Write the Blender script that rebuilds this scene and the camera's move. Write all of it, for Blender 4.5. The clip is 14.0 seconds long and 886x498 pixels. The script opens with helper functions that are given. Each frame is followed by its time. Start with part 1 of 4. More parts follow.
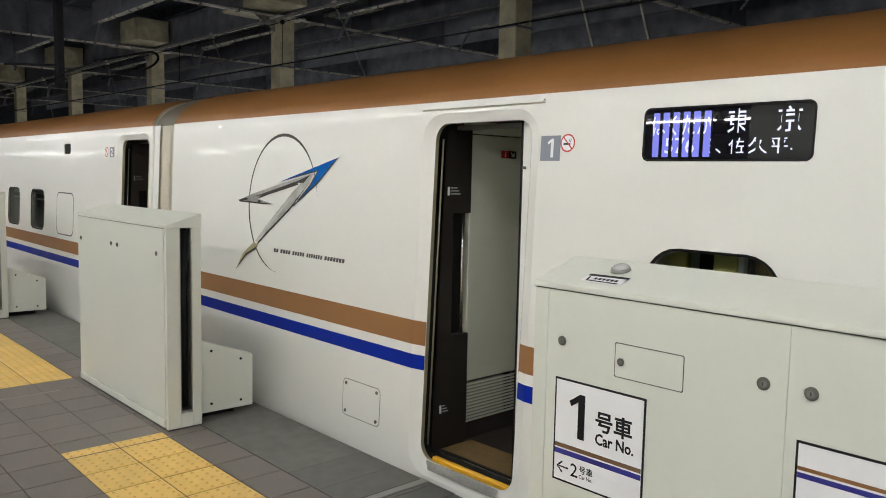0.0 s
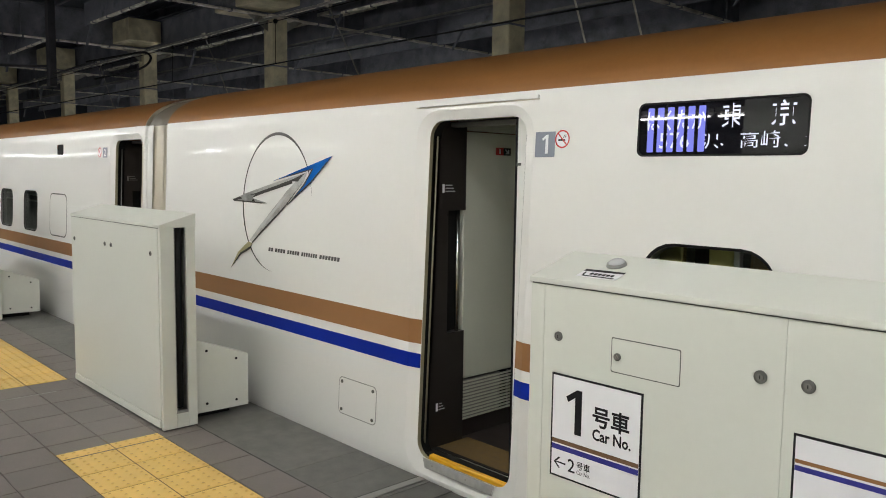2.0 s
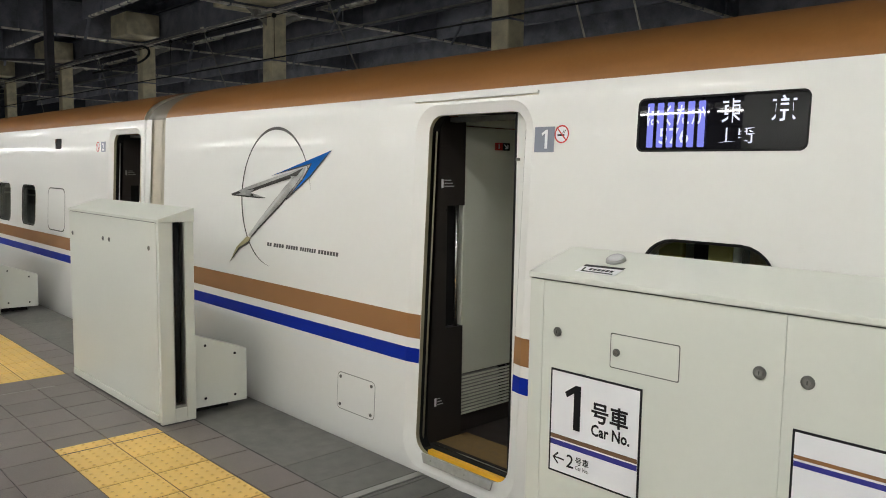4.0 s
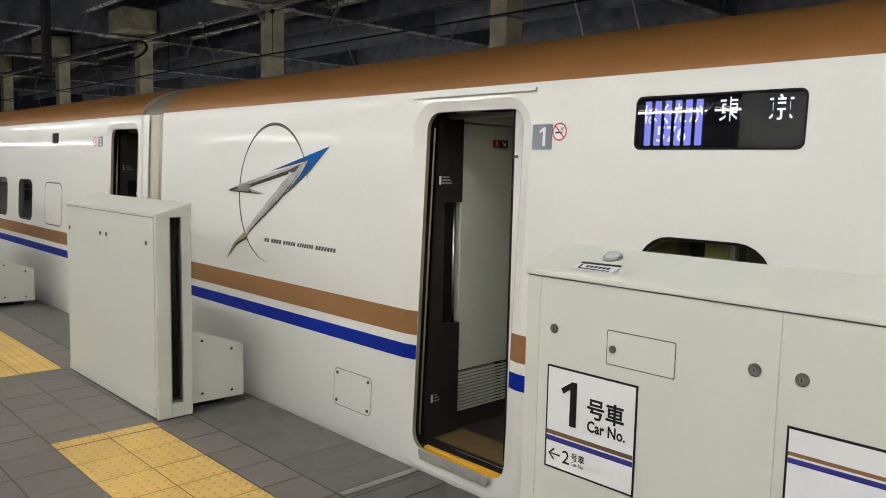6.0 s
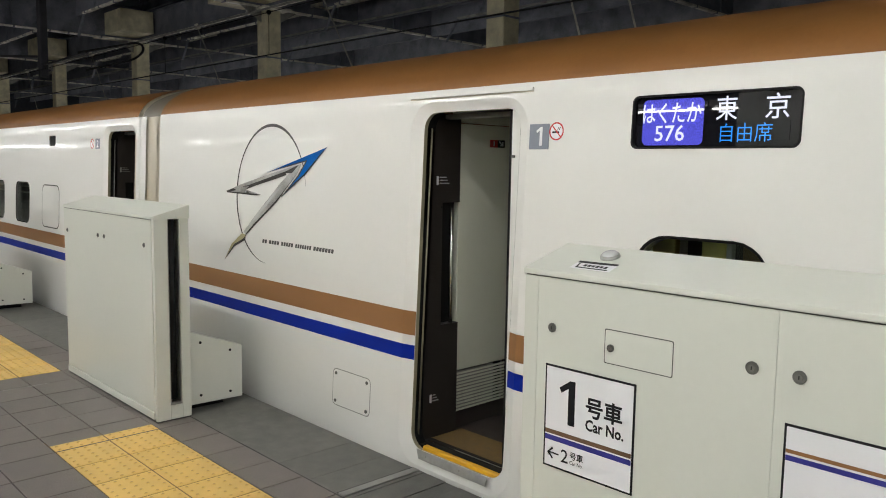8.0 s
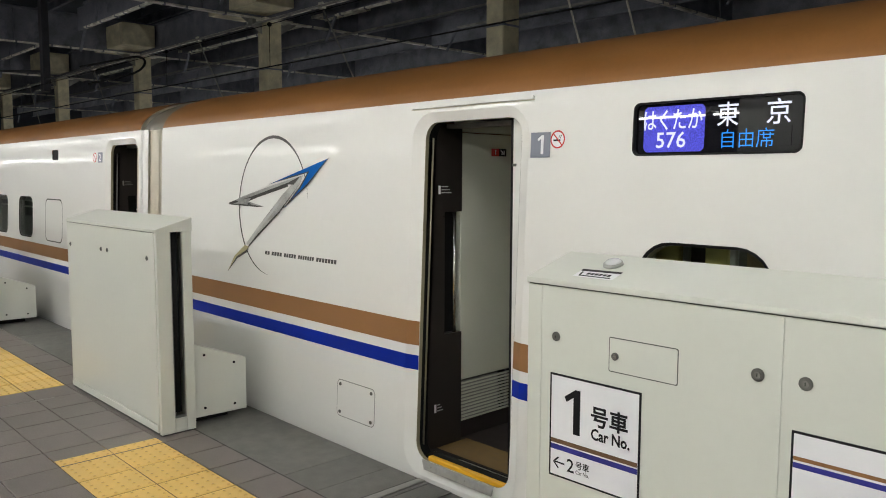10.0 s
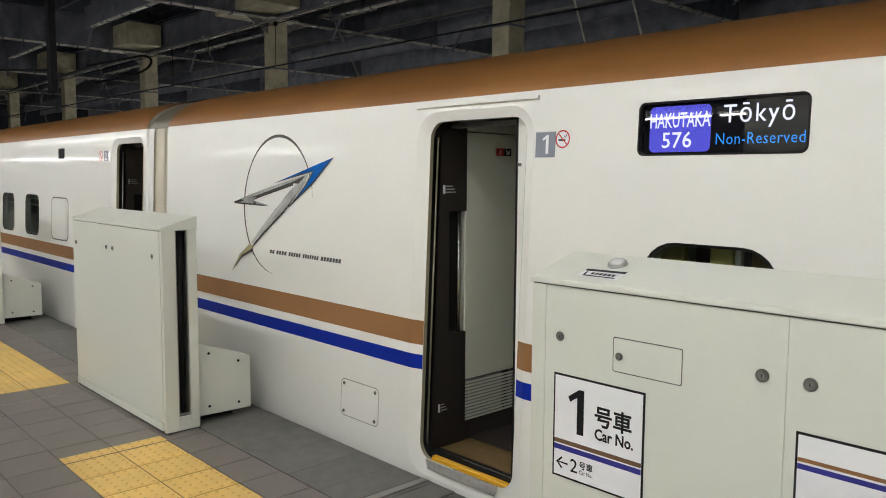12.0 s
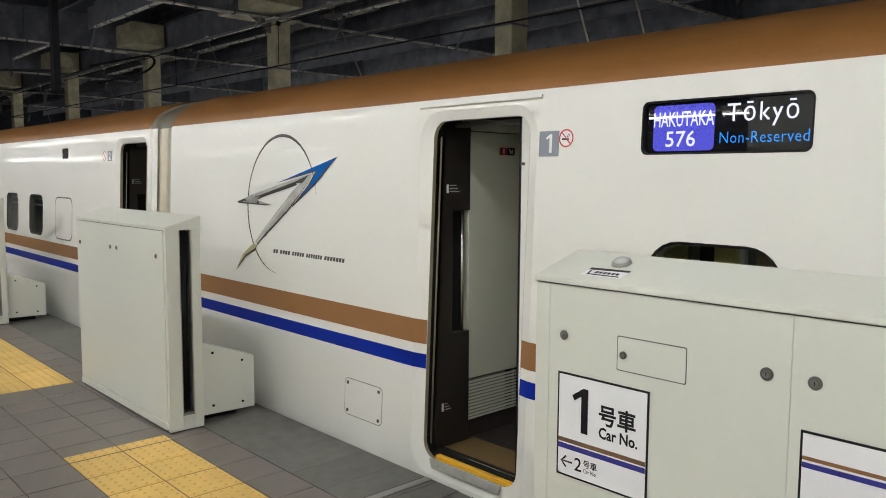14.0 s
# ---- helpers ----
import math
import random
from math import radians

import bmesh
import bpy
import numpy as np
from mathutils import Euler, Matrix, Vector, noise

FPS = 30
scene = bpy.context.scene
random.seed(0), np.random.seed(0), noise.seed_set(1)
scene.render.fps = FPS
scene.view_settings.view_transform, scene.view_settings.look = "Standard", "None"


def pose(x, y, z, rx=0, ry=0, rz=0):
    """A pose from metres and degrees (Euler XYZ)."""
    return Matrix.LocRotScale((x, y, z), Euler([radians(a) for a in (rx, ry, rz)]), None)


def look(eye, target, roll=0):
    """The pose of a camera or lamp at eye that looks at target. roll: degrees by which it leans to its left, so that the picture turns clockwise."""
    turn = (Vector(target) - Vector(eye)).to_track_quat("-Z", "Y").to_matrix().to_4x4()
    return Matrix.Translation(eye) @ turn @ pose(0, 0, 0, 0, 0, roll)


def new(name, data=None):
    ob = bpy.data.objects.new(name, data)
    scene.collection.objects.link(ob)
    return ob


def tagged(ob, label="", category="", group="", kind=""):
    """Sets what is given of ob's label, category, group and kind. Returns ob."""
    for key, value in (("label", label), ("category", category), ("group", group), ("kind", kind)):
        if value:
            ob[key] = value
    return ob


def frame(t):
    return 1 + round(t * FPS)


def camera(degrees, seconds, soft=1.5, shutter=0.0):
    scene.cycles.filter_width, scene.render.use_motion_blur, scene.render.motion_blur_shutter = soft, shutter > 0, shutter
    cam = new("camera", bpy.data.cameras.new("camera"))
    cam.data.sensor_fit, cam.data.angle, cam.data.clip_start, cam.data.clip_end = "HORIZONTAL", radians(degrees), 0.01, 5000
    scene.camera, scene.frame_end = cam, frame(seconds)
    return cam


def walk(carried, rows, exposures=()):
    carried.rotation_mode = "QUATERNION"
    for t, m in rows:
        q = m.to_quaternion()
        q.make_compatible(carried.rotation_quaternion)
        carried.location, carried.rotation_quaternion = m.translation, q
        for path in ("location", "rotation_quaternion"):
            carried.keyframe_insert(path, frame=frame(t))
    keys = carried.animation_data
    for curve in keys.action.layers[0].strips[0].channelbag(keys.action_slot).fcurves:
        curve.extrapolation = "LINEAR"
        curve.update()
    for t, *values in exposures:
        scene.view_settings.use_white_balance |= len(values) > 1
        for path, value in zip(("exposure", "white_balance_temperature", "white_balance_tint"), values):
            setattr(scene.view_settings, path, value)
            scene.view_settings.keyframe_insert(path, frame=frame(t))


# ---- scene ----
cam = camera(59.58, 14.0, soft=1.0)
PATH = [
    (0, (3.9386, -1.6427, 1.6406), (1.0195, 1.0662, 1.2652), 1.197),
    (0.5, (3.9387, -1.6427, 1.6371), (1.0229, 1.0699, 1.2628), 0.605),
    (1, (3.9338, -1.6384, 1.6341), (1.0229, 1.0790, 1.2563), 0.586),
    (1.5, (3.9321, -1.6421, 1.6335), (1.0296, 1.0839, 1.2546), 0.683),
    (2, (3.9327, -1.6391, 1.6315), (1.0317, 1.0885, 1.2512), 0.779),
    (2.5, (3.9314, -1.6383, 1.6314), (1.0301, 1.0886, 1.2486), 0.831),
    (3, (3.9278, -1.6354, 1.6319), (1.0292, 1.0932, 1.2404), 0.797),
    (5.5, (3.9289, -1.6393, 1.6291), (1.0427, 1.0984, 1.2110), 1.187),
    (6, (3.9321, -1.6431, 1.6287), (1.0500, 1.0987, 1.2093), 1.261),
    (6.5, (3.9334, -1.6389, 1.6290), (1.0528, 1.1042, 1.2071), 1.290),
    (7, (3.9308, -1.6402, 1.6263), (1.0591, 1.1123, 1.2051), 1.404),
    (7.5, (3.9335, -1.6409, 1.6299), (1.0603, 1.1102, 1.2100), 1.331),
    (8, (3.9362, -1.6457, 1.6293), (1.0612, 1.1037, 1.2107), 0.925),
    (10.5, (3.9336, -1.6388, 1.6339), (1.0427, 1.1011, 1.2651), 0.155),
    (11, (3.9348, -1.6370, 1.6295), (1.0408, 1.0997, 1.2614), 0.257),
    (11.5, (3.9339, -1.6413, 1.6292), (1.0342, 1.0892, 1.2597), 0.377),
    (12, (3.9345, -1.6382, 1.6300), (1.0277, 1.0840, 1.2558), 0.365),
    (12.5, (3.9351, -1.6356, 1.6287), (1.0235, 1.0815, 1.2550), 0.325),
    (13, (3.9324, -1.6407, 1.6284), (1.0221, 1.0776, 1.2523), 0.149),
    (13.5, (3.9334, -1.6394, 1.6285), (1.0185, 1.0737, 1.2513), 0.242),
    (14, (3.9339, -1.6427, 1.6284), (1.0173, 1.0688, 1.2520), 0.285),
]
walk(cam, [(t, look(eye, target, roll)) for t, eye, target, roll in PATH], exposures=[(0.0, 0.0), (14.0, 0.0)])

# ---- light ----
world = bpy.data.worlds.new("station_night")
scene.world = world
world.use_nodes = True
world.node_tree.nodes["Background"].inputs[0].default_value = (0.55, 0.62, 0.7, 1)
world.node_tree.nodes["Background"].inputs[1].default_value = 0.02
TUBE_POWER = 70.0


# ---- materials ----
def mat(name, base, rough=0.5, metal=0.0, vary=0.12, scale=6.0, bump=0.0, bump_scale=60.0, emit=0.0, coat=0.0, rnd=0.0, stain=None, spec=0.5):
    """A surface with colour variation at two scales, fine relief and optional difference from piece to piece."""
    m = bpy.data.materials.new(name)
    m.use_nodes = True
    nt = m.node_tree
    b = nt.nodes["Principled BSDF"]
    b.inputs["Roughness"].default_value = rough
    b.inputs["Metallic"].default_value = metal
    b.inputs["Specular IOR Level"].default_value = spec
    b.inputs["Coat Weight"].default_value = coat
    b.inputs["Coat Roughness"].default_value = 0.04
    co = nt.nodes.new("ShaderNodeTexCoord")
    if emit:
        b.inputs["Base Color"].default_value = (*[0.06 * c for c in base], 1)
        b.inputs["Emission Color"].default_value = (*base, 1)
        b.inputs["Emission Strength"].default_value = emit
        return m
    big = nt.nodes.new("ShaderNodeTexNoise")
    big.inputs["Scale"].default_value = scale
    big.inputs["Detail"].default_value = 5
    fine = nt.nodes.new("ShaderNodeTexNoise")
    fine.inputs["Scale"].default_value = scale * 23
    fine.inputs["Detail"].default_value = 3
    for n in (big, fine):
        nt.links.new(co.outputs["Object"], n.inputs["Vector"])
    add = nt.nodes.new("ShaderNodeMath")
    add.operation = "MULTIPLY_ADD"
    nt.links.new(fine.outputs["Fac"], add.inputs[0])
    add.inputs[1].default_value = 0.45
    nt.links.new(big.outputs["Fac"], add.inputs[2])
    ramp = nt.nodes.new("ShaderNodeMapRange")
    ramp.inputs["From Min"].default_value = 0.4
    ramp.inputs["From Max"].default_value = 1.05
    ramp.inputs["To Min"].default_value = 1 - vary
    ramp.inputs["To Max"].default_value = 1 + vary
    nt.links.new(add.outputs[0], ramp.inputs["Value"])
    fac = ramp.outputs["Result"]
    if rnd:
        info = nt.nodes.new("ShaderNodeObjectInfo")
        r2 = nt.nodes.new("ShaderNodeMapRange")
        r2.inputs["To Min"].default_value = 1 - rnd
        r2.inputs["To Max"].default_value = 1 + rnd
        nt.links.new(info.outputs["Random"], r2.inputs["Value"])
        mul = nt.nodes.new("ShaderNodeMath")
        mul.operation = "MULTIPLY"
        nt.links.new(fac, mul.inputs[0])
        nt.links.new(r2.outputs["Result"], mul.inputs[1])
        fac = mul.outputs[0]
    sc = nt.nodes.new("ShaderNodeVectorMath")
    sc.operation = "SCALE"
    sc.inputs[0].default_value = base
    nt.links.new(fac, sc.inputs["Scale"])
    col = sc.outputs["Vector"]
    if stain:
        st = nt.nodes.new("ShaderNodeTexNoise")
        st.inputs["Scale"].default_value = 1.7
        st.inputs["Detail"].default_value = 8
        st.inputs["Roughness"].default_value = 0.65
        nt.links.new(co.outputs["Object"], st.inputs["Vector"])
        sr = nt.nodes.new("ShaderNodeMapRange")
        sr.inputs["From Min"].default_value = 0.52
        sr.inputs["From Max"].default_value = 0.72
        nt.links.new(st.outputs["Fac"], sr.inputs["Value"])
        mix = nt.nodes.new("ShaderNodeMix")
        mix.data_type = "RGBA"
        nt.links.new(sr.outputs["Result"], mix.inputs["Factor"])
        nt.links.new(col, mix.inputs["A"])
        mix.inputs["B"].default_value = (*stain, 1)
        col = mix.outputs["Result"]
    nt.links.new(col, b.inputs["Base Color"])
    rr_ = nt.nodes.new("ShaderNodeMapRange")
    rr_.inputs["To Min"].default_value = max(0.01, rough * 0.8)
    rr_.inputs["To Max"].default_value = min(1, rough * 1.2)
    nt.links.new(big.outputs["Fac"], rr_.inputs["Value"])
    nt.links.new(rr_.outputs["Result"], b.inputs["Roughness"])
    if bump:
        bn = nt.nodes.new("ShaderNodeTexNoise")
        bn.inputs["Scale"].default_value = bump_scale
        bn.inputs["Detail"].default_value = 4
        nt.links.new(co.outputs["Object"], bn.inputs["Vector"])
        bp = nt.nodes.new("ShaderNodeBump")
        bp.inputs["Strength"].default_value = 1.0
        bp.inputs["Distance"].default_value = bump
        nt.links.new(bn.outputs["Fac"], bp.inputs["Height"])
        nt.links.new(bp.outputs["Normal"], b.inputs["Normal"])
        if coat:
            nt.links.new(bp.outputs["Normal"], b.inputs["Coat Normal"])
    return m


WHITE = mat("train_white_paint", (0.762, 0.76, 0.727), 0.36, vary=0.02, scale=1.2, bump=0.0042, bump_scale=1.5, coat=0.33)
BROWN = mat("copper_roof_paint", (0.255, 0.114, 0.034), 0.45, metal=0.12, vary=0.1, scale=2.0, bump=0.002, bump_scale=1.0, spec=0.22)
COPPER = mat("copper_stripe_film", (0.275, 0.137, 0.056), 0.4, vary=0.05, scale=4, spec=0.2)
BLUE = mat("blue_stripe_film", (0.005, 0.02, 0.26), 0.4, vary=0.05, scale=4, spec=0.1)
GAP = mat("gangway_cover_beige", (0.52, 0.475, 0.37), 0.36, vary=0.12, scale=3)
HOOD = mat("hood_grey_brown", (0.15, 0.135, 0.105), 0.5, vary=0.15, scale=3)
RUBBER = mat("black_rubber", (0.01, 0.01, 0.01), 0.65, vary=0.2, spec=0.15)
CURTAIN = mat("olive_curtain_cloth", (0.42, 0.37, 0.14), 0.8, vary=0.15, scale=12)
OLIVE = mat("seal_olive_metal", (0.32, 0.295, 0.2), 0.4, metal=0.1, vary=0.1)
CHROME = mat("brushed_steel", (0.66, 0.65, 0.62), 0.24, metal=1.0, vary=0.08, scale=14)
DARKSTEEL = mat("dark_lock_steel", (0.13, 0.13, 0.12), 0.4, metal=0.6, vary=0.2, scale=30)
LOCKCORE = mat("polished_lock_steel", (0.4, 0.4, 0.37), 0.25, metal=0.6, vary=0.2, scale=60)
SILL = mat("brushed_sill_plate", (0.42, 0.42, 0.4), 0.5, metal=0.3, vary=0.2, scale=25)
DULL = mat("dull_steel", (0.33, 0.33, 0.31), 0.42, metal=0.85, vary=0.15, scale=20)
JAMB = mat("dark_brown_panel", (0.02, 0.016, 0.014), 0.4, vary=0.12, scale=5)
PANEL = mat("vestibule_grey_panel", (0.67, 0.685, 0.59), 0.45, vary=0.04, scale=3)
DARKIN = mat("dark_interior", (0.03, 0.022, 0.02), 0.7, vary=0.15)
MATF = mat("tan_floor_mat", (0.16, 0.1, 0.034), 0.85, vary=0.25, scale=30, bump=0.002, bump_scale=300)
YELLOW = mat("yellow_edge_paint", (0.75, 0.4, 0.012), 0.45, vary=0.06, scale=10)
GATE = mat("gate_cream_paint", (0.64, 0.655, 0.59), 0.37, vary=0.03, scale=1.6, bump=0.0012, bump_scale=2.5)
GATE_LINE = mat("gate_joint_shadow", (0.09, 0.09, 0.08), 0.7, vary=0.1)
SIGNW = mat("sign_white_film", (0.8, 0.8, 0.82), 0.35, vary=0.02)
BLACK = mat("sign_black_film", (0.01, 0.01, 0.012), 0.5, vary=0.1, spec=0.2)
SIGNBROWN = mat("sign_brown_film", (0.16, 0.09, 0.045), 0.4, vary=0.05)
SIGNBLUE = mat("sign_blue_film", (0.03, 0.03, 0.24), 0.4, vary=0.05)
GREYBLUE = mat("number_plate_grey", (0.2, 0.22, 0.27), 0.4, vary=0.05)
RED = mat("sign_red_film", (0.55, 0.03, 0.03), 0.4, vary=0.05)
TILE = mat("platform_tile_mauve_grey", (0.138, 0.119, 0.108), 0.46, vary=0.28, scale=5, bump=0.001, bump_scale=110, rnd=0.08, stain=(0.104, 0.09, 0.083))
JOINT = mat("tile_joint_mortar", (0.03, 0.027, 0.025), 0.85, vary=0.2, scale=20)
TACTILE = mat("tactile_yellow_tile", (0.70, 0.465, 0.132), 0.55, vary=0.1, scale=7, bump=0.0005, bump_scale=160, rnd=0.07)
BED = mat("yellowed_mortar", (0.2, 0.125, 0.045), 0.85, vary=0.3, scale=20)
DOME = mat("tactile_worn_dome", (0.46, 0.29, 0.08), 0.55, vary=0.25, scale=40)
SLAB = mat("edge_slab_concrete", (0.118, 0.116, 0.104), 0.62, vary=0.36, scale=12, bump=0.0018, bump_scale=130, rnd=0.12, stain=(0.078, 0.08, 0.073))
CONC = mat("dark_concrete", (0.16, 0.155, 0.145), 0.85, vary=0.3, scale=1.2, bump=0.004, bump_scale=12)
COLUMN = mat("column_beige_paint", (0.6, 0.55, 0.38), 0.6, vary=0.38, scale=3, stain=(0.42, 0.38, 0.26))
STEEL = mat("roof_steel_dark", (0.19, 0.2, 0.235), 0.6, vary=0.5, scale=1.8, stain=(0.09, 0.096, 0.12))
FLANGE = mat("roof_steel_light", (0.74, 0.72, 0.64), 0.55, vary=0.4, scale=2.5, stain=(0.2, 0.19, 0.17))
# plain grey, also the dimmed copy of roof_steel_light for far steel
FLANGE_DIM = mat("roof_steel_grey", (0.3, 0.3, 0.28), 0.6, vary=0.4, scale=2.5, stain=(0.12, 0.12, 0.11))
IRON = mat("catenary_dark_paint", (0.05, 0.05, 0.058), 0.6, vary=0.3, scale=4)
DECK = mat("roof_deck_dark", (0.09, 0.1, 0.125), 0.8, vary=0.35, scale=0.8)
LAMPBODY = mat("lamp_white_enamel", (0.7, 0.7, 0.68), 0.4, vary=0.03)
TUBE = mat("fluorescent_tube", (1.0, 0.985, 0.95), emit=TUBE_POWER)
ACRYLIC = mat("display_black_acrylic", (0.008, 0.008, 0.011), 0.02, vary=0.1, spec=0.5)
LED_W = mat("led_white", (0.82, 0.84, 1.0), 0.02, emit=1.0)
LED_B = mat("led_blue_block", (0.1, 0.1, 0.7), 0.02, emit=1.0)
led = LED_B.node_tree
led_grain = led.nodes.new("ShaderNodeTexNoise")
led_grain.inputs["Scale"].default_value = 190.0
led_grain.inputs["Detail"].default_value = 1.0
led_range = led.nodes.new("ShaderNodeMapRange")
led_range.inputs["From Min"].default_value = 0.3
led_range.inputs["From Max"].default_value = 0.7
led_range.inputs["To Min"].default_value = 0.55
led_range.inputs["To Max"].default_value = 1.25
led_co = led.nodes.new("ShaderNodeTexCoord")
led.links.new(led_co.outputs["Object"], led_grain.inputs["Vector"])
led.links.new(led_grain.outputs["Fac"], led_range.inputs["Value"])
led.links.new(led_range.outputs["Result"], led.nodes["Principled BSDF"].inputs["Emission Strength"])
LED_S = mat("led_pale_blue_column", (0.23, 0.25, 0.82), 0.02, emit=1.0)
LED_C = mat("led_cyan", (0.03, 0.3, 0.95), 0.02, emit=1.0)
LETTER = mat("small_letter_grey", (0.06, 0.058, 0.056), 0.5, vary=0.1)
LENS = mat("frosted_lamp_lens", (0.55, 0.56, 0.56), 0.25, vary=0.06, scale=30)
EMB_S = mat("emblem_silver", (0.46, 0.46, 0.44), 0.3, metal=0.7, vary=0.55, scale=6)
EMB_D = mat("emblem_dark_steel", (0.045, 0.042, 0.036), 0.35, metal=0.3, vary=0.3, scale=5)
EMB_B = mat("emblem_blue", (0.001, 0.1, 0.4), 0.45, vary=0.4, scale=4, spec=0.05)
EMB_G = mat("emblem_gold", (0.4, 0.36, 0.2), 0.35, metal=0.5, vary=0.3, scale=6)


def glass(name, tint, base_gloss=0.0):
    """Thin clear glass: see-through, with a mirror-like gloss that grows at shallow angles."""
    m = bpy.data.materials.new(name)
    m.use_nodes = True
    nt = m.node_tree
    nt.nodes.clear()
    out = nt.nodes.new("ShaderNodeOutputMaterial")
    mix = nt.nodes.new("ShaderNodeMixShader")
    clear = nt.nodes.new("ShaderNodeBsdfTransparent")
    clear.inputs["Color"].default_value = (*tint, 1)
    gloss = nt.nodes.new("ShaderNodeBsdfGlossy")
    gloss.inputs["Roughness"].default_value = 0.04
    fres = nt.nodes.new("ShaderNodeFresnel")
    fres.inputs["IOR"].default_value = 1.45
    nt.links.new(fres.outputs[0], mix.inputs[0])
    nt.links.new(clear.outputs[0], mix.inputs[1])
    nt.links.new(gloss.outputs[0], mix.inputs[2])
    nt.links.new(mix.outputs[0], out.inputs["Surface"])
    return m


GLASS = glass("tinted_window_glass", (0.7, 0.78, 0.72))


# ---- building helpers ----
def thing(name, x, y, z, label, category, group="", kind=""):
    ob = new(name)
    ob.location = (x, y, z)
    ob.empty_display_size = 0.1
    return tagged(ob, label, category, group, kind)


def root_of(ob):
    while ob.parent:
        ob = ob.parent
    return ob


def part(name, bm, material, parent=None, label="", smooth=False):
    """Links a bmesh, drawn in the world's metres, as one mesh object under its thing or part."""
    if parent is not None:
        bmesh.ops.translate(bm, verts=bm.verts, vec=-root_of(parent).location)
    me = bpy.data.meshes.new(name)
    for m in (material if isinstance(material, (list, tuple)) else [material]):
        me.materials.append(m)
    bm.normal_update()
    bm.to_mesh(me)
    bm.free()
    if smooth:
        me.shade_smooth()
    ob = new(name, me)
    ob.parent = parent
    return tagged(ob, label)


def structure(name, bm, material, label, category, smooth=False):
    return tagged(part(name, bm, material, None, "", smooth), label, category, "", "structure")


def box(x0, x1, y0, y1, z0, z1, bevel=0.0, bm=None, seg=1):
    own = bm is None
    bm = bm or bmesh.new()
    v = [bm.verts.new(p) for p in ((x0, y0, z0), (x1, y0, z0), (x1, y1, z0), (x0, y1, z0), (x0, y0, z1), (x1, y0, z1), (x1, y1, z1), (x0, y1, z1))]
    for f in ((3, 2, 1, 0), (4, 5, 6, 7), (0, 1, 5, 4), (1, 2, 6, 5), (2, 3, 7, 6), (3, 0, 4, 7)):
        bm.faces.new([v[i] for i in f])
    if bevel and own:
        bmesh.ops.bevel(bm, geom=list(bm.edges), offset=bevel, segments=seg, affect="EDGES", profile=0.5)
    return bm


def prism_x(profile, x0, x1, bm=None, bevel=0.0):
    """A solid with the (y, z) outline given, from x0 to x1."""
    bm = bm or bmesh.new()
    a = [bm.verts.new((x0, y, z)) for y, z in profile]
    b = [bm.verts.new((x1, y, z)) for y, z in profile]
    n = len(profile)
    bm.faces.new(a[::-1])
    bm.faces.new(b)
    for i in range(n):
        bm.faces.new((a[i], a[(i + 1) % n], b[(i + 1) % n], b[i]))
    bmesh.ops.recalc_face_normals(bm, faces=bm.faces)
    if bevel:
        bmesh.ops.bevel(bm, geom=list(bm.edges), offset=bevel, segments=2, affect="EDGES", profile=0.5)
    return bm


def rod(a, b, r, seg=10, bm=None, r2=None):
    bm = bm or bmesh.new()
    a, b = Vector(a), Vector(b)
    d = b - a
    m = Matrix.Translation((a + b) / 2) @ d.to_track_quat("Z", "Y").to_matrix().to_4x4()
    bmesh.ops.create_cone(bm, cap_ends=True, segments=seg, radius1=r, radius2=r if r2 is None else r2, depth=d.length, matrix=m)
    return bm


def rounded(x0, x1, z0, z1, r, n=6):
    pts = []
    for cx, cz, a0 in ((x1 - r, z0 + r, -90), (x1 - r, z1 - r, 0), (x0 + r, z1 - r, 90), (x0 + r, z0 + r, 180)):
        for i in range(n + 1):
            a = radians(a0 + 90 * i / n)
            pts.append((cx + r * math.cos(a), cz + r * math.sin(a)))
    return pts


def flat(pts, place, off=0.0, thick=0.0015, bm=None):
    """A thin plate with the outline pts, laid on a surface by place(u, v, off)."""
    bm = bm or bmesh.new()
    top = [bm.verts.new(place(u, v, off + thick)) for u, v in pts]
    low = [bm.verts.new(place(u, v, off)) for u, v in pts]
    n = len(pts)
    fs = [bm.faces.new(top)]
    for i in range(n):
        fs.append(bm.faces.new((top[i], low[i], low[(i + 1) % n], top[(i + 1) % n])))
    bmesh.ops.recalc_face_normals(bm, faces=fs)
    bmesh.ops.triangulate(bm, faces=[f for f in fs if len(f.verts) > 4])
    return bm


def ribbon(outer, inner, place, o1, o2, bm=None):
    bm = bm or bmesh.new()
    a = [bm.verts.new(place(u, v, o1)) for u, v in outer]
    b = [bm.verts.new(place(u, v, o2)) for u, v in inner]
    n = len(a)
    for i in range(n):
        bm.faces.new((a[i], a[(i + 1) % n], b[(i + 1) % n], b[i]))
    return bm


def skin_y(z):
    """The train's side: leaning in slightly, curving towards the roof at the top."""
    return 1.15 + 0.042 * (z - 0.1) + (0.42 * (z - 1.945) ** 2 if z > 1.945 else 0.0)


def on_skin(x, z, off=0.0):
    return Vector((x, skin_y(z) - off, z + 0.042 * off))


GATE_Y = 0.329


def on_gate(x, z, off=0.0):
    return Vector((x, GATE_Y - off, z))


